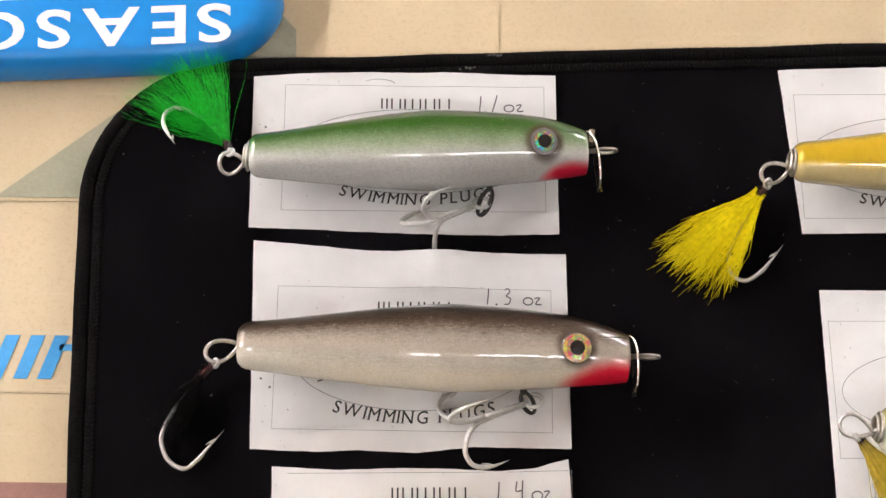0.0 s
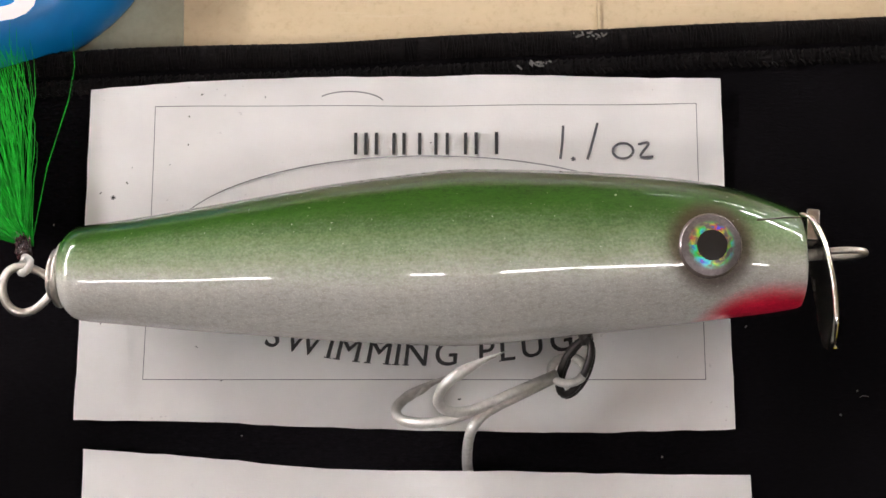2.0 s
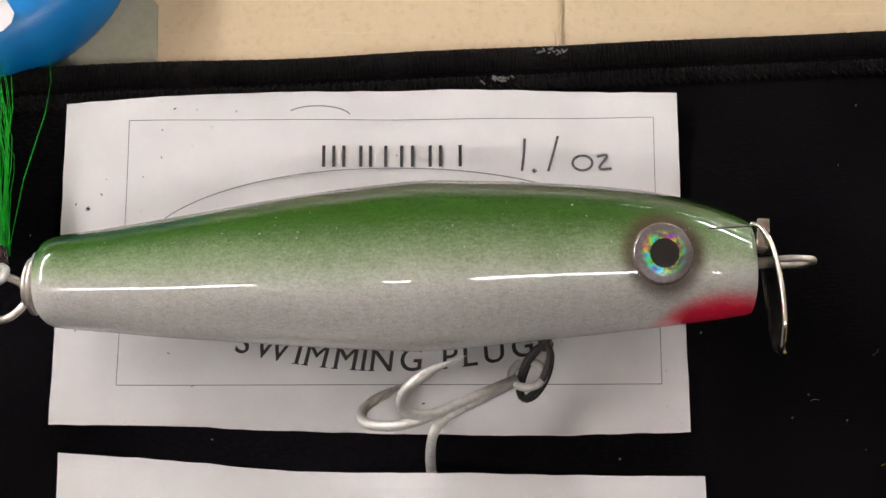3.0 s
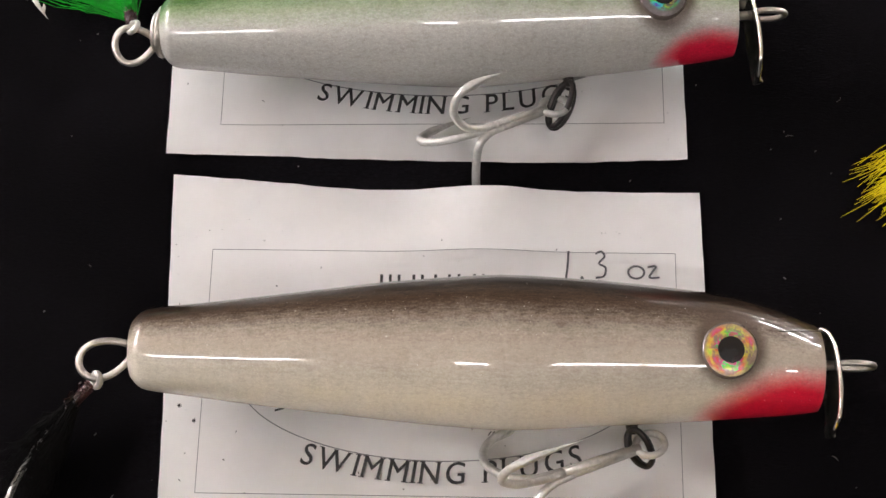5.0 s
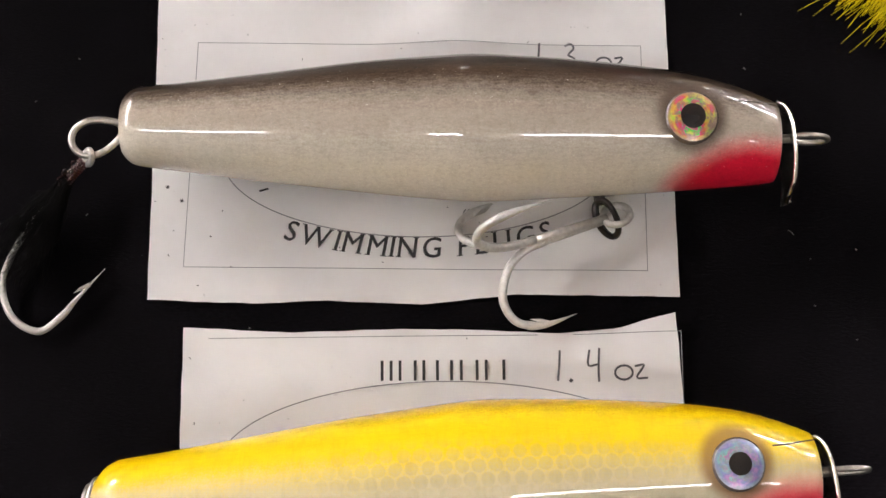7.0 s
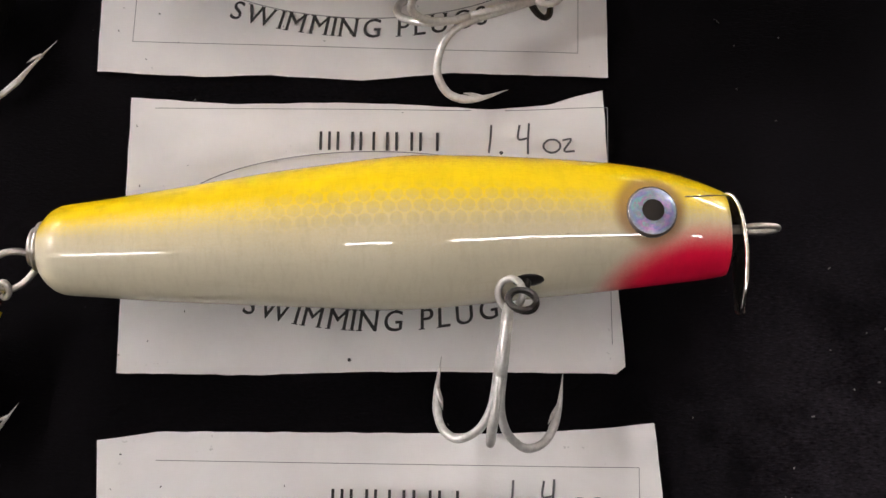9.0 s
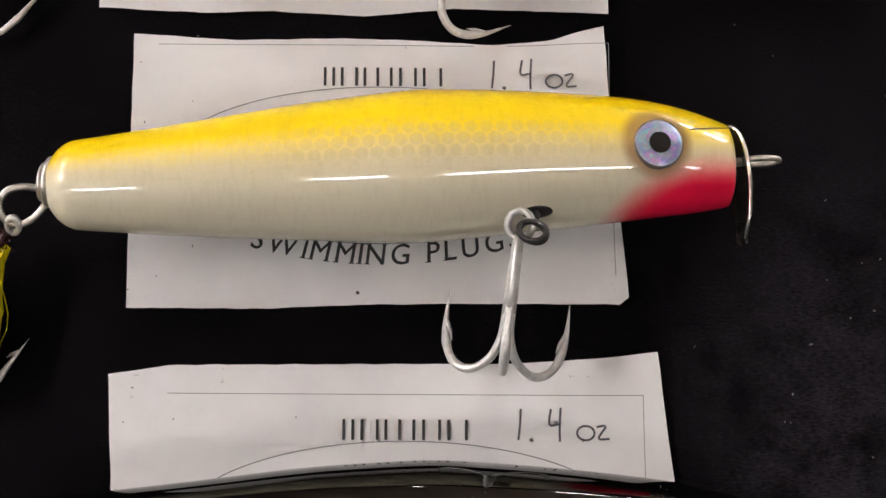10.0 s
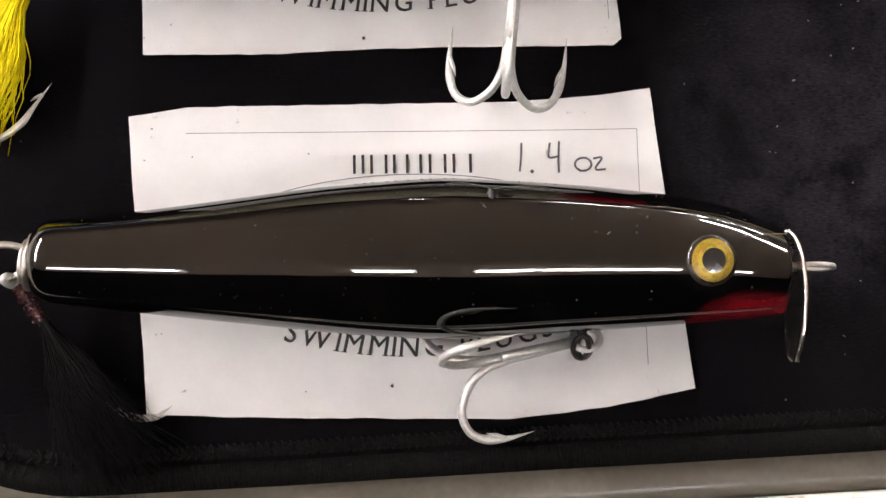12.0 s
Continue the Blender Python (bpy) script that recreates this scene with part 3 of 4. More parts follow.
def paper_label(cx, cy, turn, sy, top, bottom, weight, weight_place, bumps, marks, says, seed):
    """A hand-cut slip: top and bottom edges as (x, y) runs; the print is centred on (cx, cy) and turned."""
    tx, ty = [p[0] for p in top], [p[1] for p in top]
    bx, by = [p[0] for p in bottom], [p[1] for p in bottom]
    slip = thing("paper_label", pose(cx, cy, 0), says, "paper label", "paper labels under the lures")

    def height(x, y):
        z = 0.0008 + 0.0005 * noise.noise((x * 26 + seed, y * 30, 0.5))
        for px, py, h, wide in bumps:
            z += h * math.exp(-((x - px) ** 2 + (y - py) ** 2) / wide ** 2)
        return max(z, 0.0003)

    bm = bmesh.new()
    nu, nv = 56, 28
    rows = []
    for j in range(nv + 1):
        f = j / nv
        row = []
        for i in range(nu + 1):
            g = i / nu
            xt, xb = tx[0] + (tx[-1] - tx[0]) * g, bx[0] + (bx[-1] - bx[0]) * g
            yt, yb = lerp(xt, tx, ty), lerp(xb, bx, by)
            x, y = xb + (xt - xb) * f, yb + (yt - yb) * f
            if i in (0, nu) or j in (0, nv):
                y += 0.00018 * noise.noise((x * 260, y * 120, seed))
                x += 0.00014 * noise.noise((y * 200, x * 60, seed + 5))
            row.append(bm.verts.new((x, y, height(x, y))))
        rows.append(row)
    for j in range(nv):
        for i in range(nu):
            bm.faces.new((rows[j][i], rows[j][i + 1], rows[j + 1][i + 1], rows[j + 1][i]))
    bmesh.ops.solidify(bm, geom=bm.faces[:], thickness=0.00012)
    part("sheet", bm, "paper", slip, smooth=False)
    c, s = math.cos(radians(turn)), math.sin(radians(turn))

    def put(x, y, lift=0.00016):
        wx, wy = cx + x * c - y * sy * s, cy + x * s + y * sy * c
        return Vector((wx, wy, height(wx, wy) + lift))

    def inside(p):
        f = (p.x - min(tx[0], bx[0])) / (max(tx[-1], bx[-1]) - min(tx[0], bx[0]))
        return 0.0 < f < 1.0 and lerp(p.x, bx, by) + 0.0004 < p.y < lerp(p.x, tx, ty) - 0.0004

    def ribbon(bm, run, wide):
        """A flat printed line along points of the print."""
        pts = [put(x, y) for x, y in run]
        for a, b in zip(pts, pts[1:]):
            if not (inside(a) and inside(b)) or (b - a).length < 1e-7:
                continue
            n = Vector((a.y - b.y, b.x - a.x, 0)).normalized() * wide / 2
            bm.faces.new([bm.verts.new(p) for p in (a - n, b - n, b + n, a + n)])

    def along(a, b, n=40):
        return [(a[0] + (b[0] - a[0]) * k / n, a[1] + (b[1] - a[1]) * k / n) for k in range(n + 1)]

    lines = bmesh.new()
    bl, br = -0.045, 0.0440 if seed == 1 else 0.045
    for a, b in (((bl, -0.0231), (br, -0.0231)), ((bl, 0.0221), (br, 0.0221)), ((bl, -0.0231), (bl, 0.0221)), ((br, -0.0231), (br, 0.0221))):
        if seed in (3, 4) and a[0] < 0.04 and a[1] < 0:
            # the lower and outer border lines came out blank on these two, but for the top one
            continue
        ribbon(lines, along(a, b), 0.00013)
    part("printed_border", lines, "line", slip, "fine printed border", False)
    oval = bmesh.new()
    ribbon(oval, [((0.0425 if seed != 2 else 0.0385) * math.cos(2 * math.pi * k / 90), -0.0016 + 0.0153 * math.sin(2 * math.pi * k / 90)) for k in range(91)], 0.00020)
    part("printed_oval", oval, "line", slip, "fine printed oval", False)
    if seed == 1:
        stray = bmesh.new()
        ribbon(stray, [(-0.0128 + 0.0056 * math.cos(a), 0.0226 + 0.0019 * math.sin(a)) for a in (0.25 + 0.1 * k for k in range(24))], 0.00022)
        part("stray_arc", stray, "line", slip, "stray printed arc", False)
    # heading, drawn as plain upright bars
    x = -0.0124
    for stems, wide in ((3, 0.0060), (2, 0.0042), (1, 0.0020), (2, 0.0046), (2, 0.0044), (1, 0.0034)):
        for k in range(stems):
            bx0 = x + (wide - 0.0009) * (k + 0.5) / stems - 0.0002
            bar = bmesh.new()
            ribbon(bar, along((bx0, 0.0139), (bx0, 0.0176), 4), 0.00055)
            part("heading_bar", bar, "toner", slip, "black heading bar", False)
        x += wide + 0.0003
    # the words below, bent along the oval
    words = glyphs("SWIMMING PLUGS", 0.0056, lambda at, total: Matrix.Translation(arc(at, total)[0]) @ Matrix.Rotation(arc(at, total)[1], 4, "Z") @ Matrix(((0.98, 0.10, 0, 0), (0, 1.0, 0, 0), (0, 0, 1, 0), (0, 0, 0, 1))), 0.016, 0.055, 0.0, True)
    for v in words.verts:
        v.co = put(v.co.x, v.co.y, 0.00016 + v.co.z * 0.3)
    part("wording", words, "toner", slip, "black printed words in an arc", False)
    ink = bmesh.new()
    wx, wy, size, steps = weight_place
    for ch, dx in zip(weight, steps):
        k = 0.62 if ch in "oz" else 1.0
        for run in stroke_glyph(ch):
            pts = spline([(px * size * 0.62, py * size * k * (1.0 if ch not in "oz" else 1.25), 0) for px, py in run], 22)
            ribbon(ink, [(wx + dx + p.x, wy + p.y) for p in pts], 0.00042)
    part("handwriting", ink, "pen", slip, "weight written in dark pen", False)
    specks = bmesh.new()
    r = random.Random(seed)
    for k in range(marks):
        x, y = r.choice((r.uniform(-0.055, -0.035), r.uniform(-0.05, 0.05))), r.uniform(-0.028, 0.026)
        d = r.uniform(0.0001, 0.0005)
        a = r.uniform(0, 3.1)
        ribbon(specks, along((x, y), (x + d * math.cos(a), y + d * math.sin(a)), 1), r.uniform(0.00010, 0.00022))
    for x, y in {1: ((-0.0514, 0.0068),), 2: ((-0.0492, -0.0075), (-0.0462, -0.0102))}.get(seed, ((-0.005, -0.0262),)):
        ribbon(specks, [(x + 0.00018 * math.cos(a), y + 0.00018 * math.sin(a)) for a in (0.9 * k for k in range(8))], 0.0005)
    if seed == 2:
        # scraps of a faded drawing inside the oval
        ribbon(specks, along((-0.0310, -0.0082), (-0.0292, -0.0077), 3), 0.0004)
        for k in range(5):
            ribbon(specks, along((0.0092 + 0.0006 * k, -0.0122), (0.0098 + 0.0006 * k, -0.0114), 2), 0.00018)
    tagged(part("toner_speck", specks, "toner", slip, smooth=False), kind="stuff")
    return slip


def arc(at, total):
    """Place and lean along the curved line of words."""
    x = (at / total - 0.5) * 0.0525
    y = -0.0209 + 5.0 * x * x
    return Vector((x, y, 0)), math.atan(10.0 * x)


paper_label(0.0, 0.0, 0.3, 1.0, [(-0.0563, 0.0251), (-0.0288, 0.0267), (0.0086, 0.0274), (0.0480, 0.0267)],
            [(-0.0554, -0.0299), (-0.0333, -0.0300), (-0.0174, -0.0307), (0.0003, -0.0311), (0.0266, -0.0313), (0.0485, -0.0306)],
            "1./oz", (0.0214, 0.0130, 0.0056, (0.0, 0.0020, 0.0044, 0.0088, 0.0130)), [(0.048, 0.027, 0.0010, 0.012), (-0.056, -0.03, 0.0008, 0.012), (-0.04, 0.028, 0.0013, 0.014), (-0.015, 0.029, 0.0012, 0.014), (0.015, 0.029, 0.0012, 0.014)], 26,
            "white paper label under the green lure, marked 1.1 oz", 1)
paper_label(0.0003, -0.0733, -0.2, 1.05, [(-0.0535, -0.0344), (-0.0368, -0.0354), (-0.0161, -0.0371), (0.0033, -0.0376), (0.0506, -0.0376)],
            [(-0.0514, -0.1040), (-0.0299, -0.1046), (-0.0172, -0.1039), (0.0018, -0.1046), (0.0197, -0.1025), (0.0355, -0.1027), (0.0513, -0.1028)],
            "1.3oz", (0.0236, 0.0172, 0.0052, (0.0, 0.0030, 0.0060, 0.0122, 0.0160)), [(0.008, -0.0410, 0.0042, 0.011), (-0.0535, -0.0344, 0.0010, 0.012)], 40,
            "white paper label under the grey lure, marked 1.3 oz", 2)
paper_label(0.0063, -0.1340, 1.0, 1.05, [(-0.0441, -0.1094), (-0.0235, -0.1103), (-0.0065, -0.1096), (0.0104, -0.1095), (0.0274, -0.1101), (0.0387, -0.1093), (0.0499, -0.1064)],
            [(-0.0423, -0.1652), (-0.0153, -0.1649), (0.0061, -0.1637), (0.0331, -0.1632), (0.0525, -0.1631), (0.0542, -0.1617)],
            "1.4oz", (0.0212, 0.0136, 0.0056, (0.0, 0.0024, 0.0062, 0.0111, 0.0149)), [(0.050, -0.106, 0.0022, 0.012), (0.054, -0.162, 0.0008, 0.008)], 14,
            "white paper label under the yellow lure, marked 1.4 oz", 3)
paper_label(0.0117, -0.2043, 0.5, 1.05, [(-0.0449, -0.1780), (-0.0334, -0.1761), (-0.0032, -0.1755), (0.0308, -0.1749), (0.0480, -0.1737), (0.0594, -0.1724)],
            [(-0.0397, -0.2370), (-0.0140, -0.2378), (0.0293, -0.2385), (0.0491, -0.2364), (0.0660, -0.2329)],
            "1.4oz", (0.0208, 0.0140, 0.0056, (0.0, 0.0024, 0.0063, 0.0114, 0.0152)), [(-0.038, -0.237, 0.0010, 0.009), (0.0594, -0.1724, 0.0012, 0.01)], 18,
            "white paper label under the black lure, marked 1.4 oz", 4)
for c0, tops, bots, mark, says, seed in (((0.176, 0.0), [(0.1258, 0.0306), (0.160, 0.0322), (0.228, 0.034)], [(0.1303, -0.0294), (0.160, -0.0287), (0.230, -0.027)], "1.1oz", "white paper label under the gold lure", 7),
                                         ((0.182, -0.081), [(0.1345, -0.0490), (0.1583, -0.0488), (0.235, -0.046)], [(0.1352, -0.1250), (0.170, -0.1250), (0.236, -0.122)], "1.3oz", "white paper label under the cream lure", 8)):
    paper_label(c0[0], c0[1], 1.0, 1.0, tops, bots, mark, (0.0214, 0.0130, 0.0056, (0.0, 0.0024, 0.0044, 0.0088, 0.0130)), [], 14, says, seed)


# ---- the lures ----
STATIONS = (0.0, 0.012, 0.035, 0.09, 0.18, 0.27, 0.36, 0.455, 0.54, 0.61, 0.69, 0.78, 0.86, 0.92, 0.965, 1.0)
RADII = (0.46, 0.52, 0.555, 0.605, 0.70, 0.79, 0.88, 0.955, 1.0, 0.98, 0.935, 0.875, 0.805, 0.725, 0.64, 0.55)
OFFSETS = (-0.03, -0.03, -0.03, -0.03, -0.02, 0.0, 0.02, 0.03, 0.04, 0.045, 0.055, 0.052, 0.04, 0.008, -0.04, -0.085)
PROFILE = spline(list(zip(STATIONS, RADII, OFFSETS)), 90)


def shape_at(s, tail):
    """Radius and centre offset at a share s of the length, both as shares of the largest radius."""
    k = lerp(s, [p.x for p in PROFILE], [p.y for p in PROFILE])
    if s < 0.4:
        k *= 1 + (tail - 1) * (1 - s / 0.4)
    # a thicker tail is carved away on the back, so its axis sits lower
    sink = -0.95 * (tail - 1) * max(0.0, 1 - s / 0.55) if tail > 1 else 0.0
    return k, lerp(s, [p.x for p in PROFILE], [p.z for p in PROFILE]) + sink


def body_bm(length, rad, tail, blunt):
    bm = bmesh.new()
    rings = []
    ss = [0.0, 0.0015, 0.004, 0.008, 0.014, 0.022, 0.034] + [0.05 + 0.0211 * k for k in range(44)] + [0.985, 0.994, 1.0, 1.003]
    for s in ss:
        k, off = shape_at(min(s, 1.0), tail)
        edge = 0.012 + 0.09 * blunt
        if s < edge:
            k *= 1 - (1 - s / edge) ** 2 * blunt
        if s > 1.0:
            k *= 0.9
        rings.append([bm.verts.new((s * length, off * rad + k * rad * math.cos(a), rad + k * rad * math.sin(a))) for a in (2 * math.pi * j / 48 for j in range(48))])
    for r0, r1 in zip(rings, rings[1:]):
        for j in range(48):
            bm.faces.new((r0[j], r0[(j + 1) % 48], r1[(j + 1) % 48], r1[j]))
    bm.faces.new(rings[0][::-1])
    bm.faces.new(rings[-1])
    return bm


def dome_bm(radius, rise, centre, normal, lift=0.0, skirt=0.0, n=32):
    """A shallow cap (or a ring of it) on a surface."""
    bm = bmesh.new()
    turn = Vector(normal).to_track_quat("Z", "Y").to_matrix()
    rings = []
    m = 8
    for i in range(m + 1):
        f = i / m
        z = rise * (1 - f * f)
        rings.append([bm.verts.new(Vector(centre) + turn @ Vector((f * radius * math.cos(a), f * radius * math.sin(a), z + lift))) for a in (2 * math.pi * j / n for j in range(n))] if f > 0 else [bm.verts.new(Vector(centre) + turn @ Vector((0, 0, z + lift)))])
    if skirt:
        rings.append([bm.verts.new(v.co - turn @ Vector((0, 0, skirt))) for v in rings[-1]])
    for r0, r1 in zip(rings, rings[1:]):
        for j in range(n):
            if len(r0) == 1:
                bm.faces.new((r0[0], r1[j], r1[(j + 1) % n]))
            else:
                bm.faces.new((r0[j], r1[j], r1[(j + 1) % n], r0[(j + 1) % n]))
    return bm


def hook_radii(n, r, tip=0.25):
    """Wire that narrows to a needle point, with a slight swelling before it."""
    out = []
    for k in range(n):
        f = (k / (n - 1) - (1 - tip)) / tip
        out.append(r if f <= 0 else max(0.00004, r * (1.12 - 0.2 * f) * (1 - f ** 1.6)))
    return out


def barb(bm, pts, r, towards):
    """The small back-turned spur near the point."""
    n = len(pts)
    a, b = pts[int(n * 0.87)], pts[int(n * 0.78)]
    side = (Vector(towards) - a).normalized()
    tip = b + side * r * 1.7 + (b - a) * 0.1
    tube(bm, [a, (a + tip) / 2 + side * r * 0.3, tip], r, 6, radii=[r * 0.7, r * 0.5, r * 0.05])


def treble(parent, eye, heading, dip, roll, length, gap, wire, label, reach=(0.90, 1.0, 1.0), tuck=None):
    """A three-pointed hook: eye place, direction of the shank in the plane, downward dip, roll about the shank."""
    eye = Vector(eye)
    d = Vector((math.cos(radians(heading)) * math.cos(radians(dip)), math.sin(radians(heading)) * math.cos(radians(dip)), -math.sin(radians(dip))))
    n1 = Vector((0, 0, 1)).cross(d).normalized()
    n2 = d.cross(n1)
    if n2.z < 0:
        n2 = -n2
    axes = []
    for k in range(3):
        a = radians(roll + 120 * k)
        axes.append(n1 * math.cos(a) + n2 * math.sin(a))
    bm = bmesh.new()
    e1 = (n1 * 0.92 + n2 * 0.39).normalized()
    tube(bm, ring(eye + d * wire * 0.2, d, e1, wire * 3.2, wire * 2.9), wire * 0.85, 8, True)
    for ax in axes:
        tube(bm, [eye + d * wire * 2.6 + ax * wire * 0.35, eye + d * length * 0.4 + ax * wire * 0.62, eye + d * length * 0.62 + ax * wire * 0.75], wire * 0.95, 8)
    hook = part("treble_hook", bm, "tin_hook", parent, label)
    for ax, far in zip(axes, reach):
        run = [(0.58, 0.04), (0.74, 0.07), (0.88, 0.20), (0.97, 0.42), (1.0, 0.62), (0.965, 0.84), (0.87, 0.97), (0.72, 1.03), (0.50, 1.02)]
        pts = spline([eye + d * length * a * far + ax * gap * b for a, b in run], 34)
        if tuck and min(p.y for p in pts) < tuck:
            # the point has slipped under the next label
            past = 0.0
            for p in pts[8:]:
                past = max(past, min(1.0, (tuck + 0.005 - p.y) / 0.005))
                p.z = p.z * (1 - past) + 0.0009 * past
        prong = tube(bmesh.new(), pts, wire, 8, radii=hook_radii(34, wire))
        barb(prong, pts, wire, eye + d * length * 0.7)
        part("prong", prong, "tin_hook", hook)
    return hook


def strands(root, fan, length, count, wire, seed, rise=0.0, low=0.0012, curl=0.003, waves=1.0, bundle=0.0024, bulge=0.0):
    """Loose hair from a root: fan is (from, to) in degrees; denser in the middle."""
    r = random.Random(seed)
    bm = bmesh.new()
    root = Vector(root)
    tufts = [(r.random() * 0.7 + r.random() * 0.3, r.uniform(0.82, 1.0), r.uniform(-1, 1)) for k in range(max(6, count // 14))]
    for k in range(count):
        f, cut, sway = r.choice(tufts)
        f += r.gauss(0, 0.03)
        ang = radians(fan[0] + (fan[1] - fan[0]) * f)
        l = (length[0] + (length[1] - length[0]) * r.random() ** 0.5) * cut
        if r.random() < 0.06:
            l *= 1.12
            ang += r.uniform(-0.25, 0.25)
        out = Vector((math.cos(ang), math.sin(ang), 0))
        side = Vector((-out.y, out.x, 0))
        z1 = r.uniform(low, max(low, root.z * 1.1))
        pitch = r.uniform(6, 13)
        bend, ph = curl * (sway + r.uniform(-0.35, 0.35)), r.uniform(0, 6.28)
        pts = []
        for i in range(8):
            u = i / 7
            p = root + out * l * u + side * (bend * u * u + bulge * (f - 0.5) * math.sin(math.pi * min(1.0, u * 1.1)) + 0.00035 * waves * math.sin(ph + u * pitch) * u)
            start = root + side * (f - 0.5) * bundle - out * 0.0012 + Vector((0, 0, 0.0013 * math.sin(ph)))
            p = p * min(1, u * 4) + start * (1 - min(1, u * 4)) if u < 0.25 else p
            p.z = (start.z if u < 0.2 else root.z) + (z1 - root.z) * min(1.0, u * 1.3) + rise * math.sin(u * 3.1) * (0.4 + 0.6 * math.sin(ph) ** 2)
            pts.append(p)
        tube(bm, pts, wire, 3, radii=[wire * (1 - 0.75 * (i / 7) ** 2) for i in range(8)])
    return bm


def lure(says, tail_at, angle, length, rad, tail, blunt, paint, eye_at, eye_r, iris, loop, treble_at, tail_hook, hair, lip_drop=1.22, hang=(-0.90, -0.30), lip_lean=0.0, coils=2, tuck=None, prongs=(0.90, 1.0, 1.0)):
    """A wooden swimming plug on its side: x from tail to nose, y to its back, z up."""
    m = pose(*tail_at, 0, 0, 0, angle)
    fish = thing("fishing_lure", m, says, "fishing lure", "wooden lures on the sleeve")

    def w(x, y, z):
        return m @ Vector((x, y, z))

    bm = body_bm(length, rad, tail, blunt)
    bm.transform(m)
    body = part("body", bm, paint, fish)

    # eye on the upper flank
    if eye_at:
        e = m.inverted() @ Vector((*eye_at, 0))
        k, off = shape_at(e.x / length, tail)
        dy = max(-0.9, min(0.9, (e.y - off * rad) / (k * rad)))
        nz = math.sqrt(1 - dy * dy)
        k2, off2 = shape_at(e.x / length + 0.03, tail)
        normal = (m.to_3x3() @ Vector((-(k2 - k) * rad / (0.03 * length) * 0.6, dy, nz))).normalized()
        c = w(e.x, off * rad + k * rad * dy, rad + k * rad * nz)
        eye = part("eye", dome_bm(eye_r, 0.0011, c, normal, 0.0001, 0.0022), "eye_rim_dark" if iris == "iris_gold" else "eye_rim", fish, "domed eye in a clear setting")
        part("iris", dome_bm(eye_r * (0.84 if iris == "iris_gold" else 0.93), 0.00080, c, normal, 0.00056 if iris == "iris_gold" else 0.00042), iris, eye, "prismatic foil iris")
        part("pupil", dome_bm(eye_r * (0.43 if iris == "iris_pale" else 0.47), 0.00020, c, normal, 0.00128 if iris == "iris_gold" else 0.00112), "pupil", eye, "black round pupil")

    # metal lip: a bent plate from a slot in the nose
    run = spline([(-0.004, 0.28), (0.0004, 0.36), (0.0026, 0.29), (0.0042, 0.04), (0.0046, -0.34), (0.0042, -0.72), (0.0030, -lip_drop)], 26)
    bm = bmesh.new()
    grid = []
    for i, p in enumerate(run):
        u = i / 25
        wide = lerp(u, [0, 0.25, 0.45, 0.7, 0.88, 0.96, 1.0], [0.26, 0.30, 0.40, 0.48, 0.42, 0.30, 0.10]) * rad
        grid.append([bm.verts.new(w(length + p.x * 0.60 + lip_lean * u * u + 0.0010 * (1 - (j / 4 - 1) ** 2) * u, p.y * rad, rad + (j / 4 - 1) * wide)) for j in range(9)])
    for a, b in zip(grid, grid[1:]):
        for j in range(8):
            bm.faces.new((a[j], a[j + 1], b[j + 1], b[j]))
    rim = [g[8].co.copy() for g in grid[4:]] + [v.co.copy() for v in grid[-1][7:3:-1]]
    bmesh.ops.solidify(bm, geom=bm.faces[:], thickness=0.0006)
    tube(bm, rim, 0.00042, 8)
    lip = part("lip", bm, "lip", fish, "polished bent metal lip")
    if lip_lean:
        # the strap end of the lip stands up past its slot
        tab = box_bm(-0.0008, 0.0012, 0.06 * rad, 0.42 * rad, rad - 0.30 * rad, rad + 0.34 * rad, 0.0003)
        tab.transform(m @ Matrix.Translation((length + 0.0014, 0, 0)) @ Matrix.Rotation(radians(-6), 4, "Z"))
        part("strap_end", tab, "lip", lip, smooth=False)
    tie = w(length + 0.0068, -0.03 * rad, rad)
    lean = (m.to_3x3() @ Vector((0, 0.10, 0.99))).normalized()
    bm = tube(bmesh.new(), ring(tie, m.to_3x3() @ Vector((1, 0, 0)), lean, 0.0036, 0.0016), 0.00056, 8, True)
    tube(bm, [w(length + 0.0005, -0.04 * rad, rad), w(length + 0.0040, -0.03 * rad, rad)], 0.0009, 8)
    part("line_tie", bm, "steel", fish, "steel wire line tie")
    # slot of the lip, a dark saw cut along the nose
    cut = tube_bm([*(w(length * q, y * rad, rad + math.sqrt(max(0.0, shape_at(q, tail)[0] ** 2 - (y - shape_at(q, tail)[1]) ** 2)) * rad) for q, y in ((0.935, 0.225), (0.95, 0.24), (0.965, 0.26), (0.985, 0.29), (1.0, 0.31)))], 0.00013, 10, 6)
    part("lip_slot", cut, "slot", fish)

    # wire loop, collar and dressed hook at the tail
    lx, ly, la, lb, lean = loop
    centre = Vector((lx, ly, rad * 0.86))
    ax = Vector((math.cos(radians(lean)), math.sin(radians(lean)), 0.0))
    across = Vector((-ax.y, ax.x, 0.30)).normalized()
    pts = []
    for k in range(32):
        a = 2 * math.pi * k / 32
        pts.append(centre + ax * la * 1.16 * math.cos(a) + across * lb * 1.14 * math.sin(a) * abs(math.sin(a / 2)) ** 0.8)
    bm = tube(bmesh.new(), pts, 0.00068, 8, True)
    start = w(0.002, -0.02 * rad, rad)
    near = min(pts, key=lambda p: (p - start).length)
    tube(bm, [near, (near + start) / 2, start], 0.0007, 8)
    wire_at = list(pts)
    part("tail_loop", bm, "steel", fish, "bent steel wire loop")
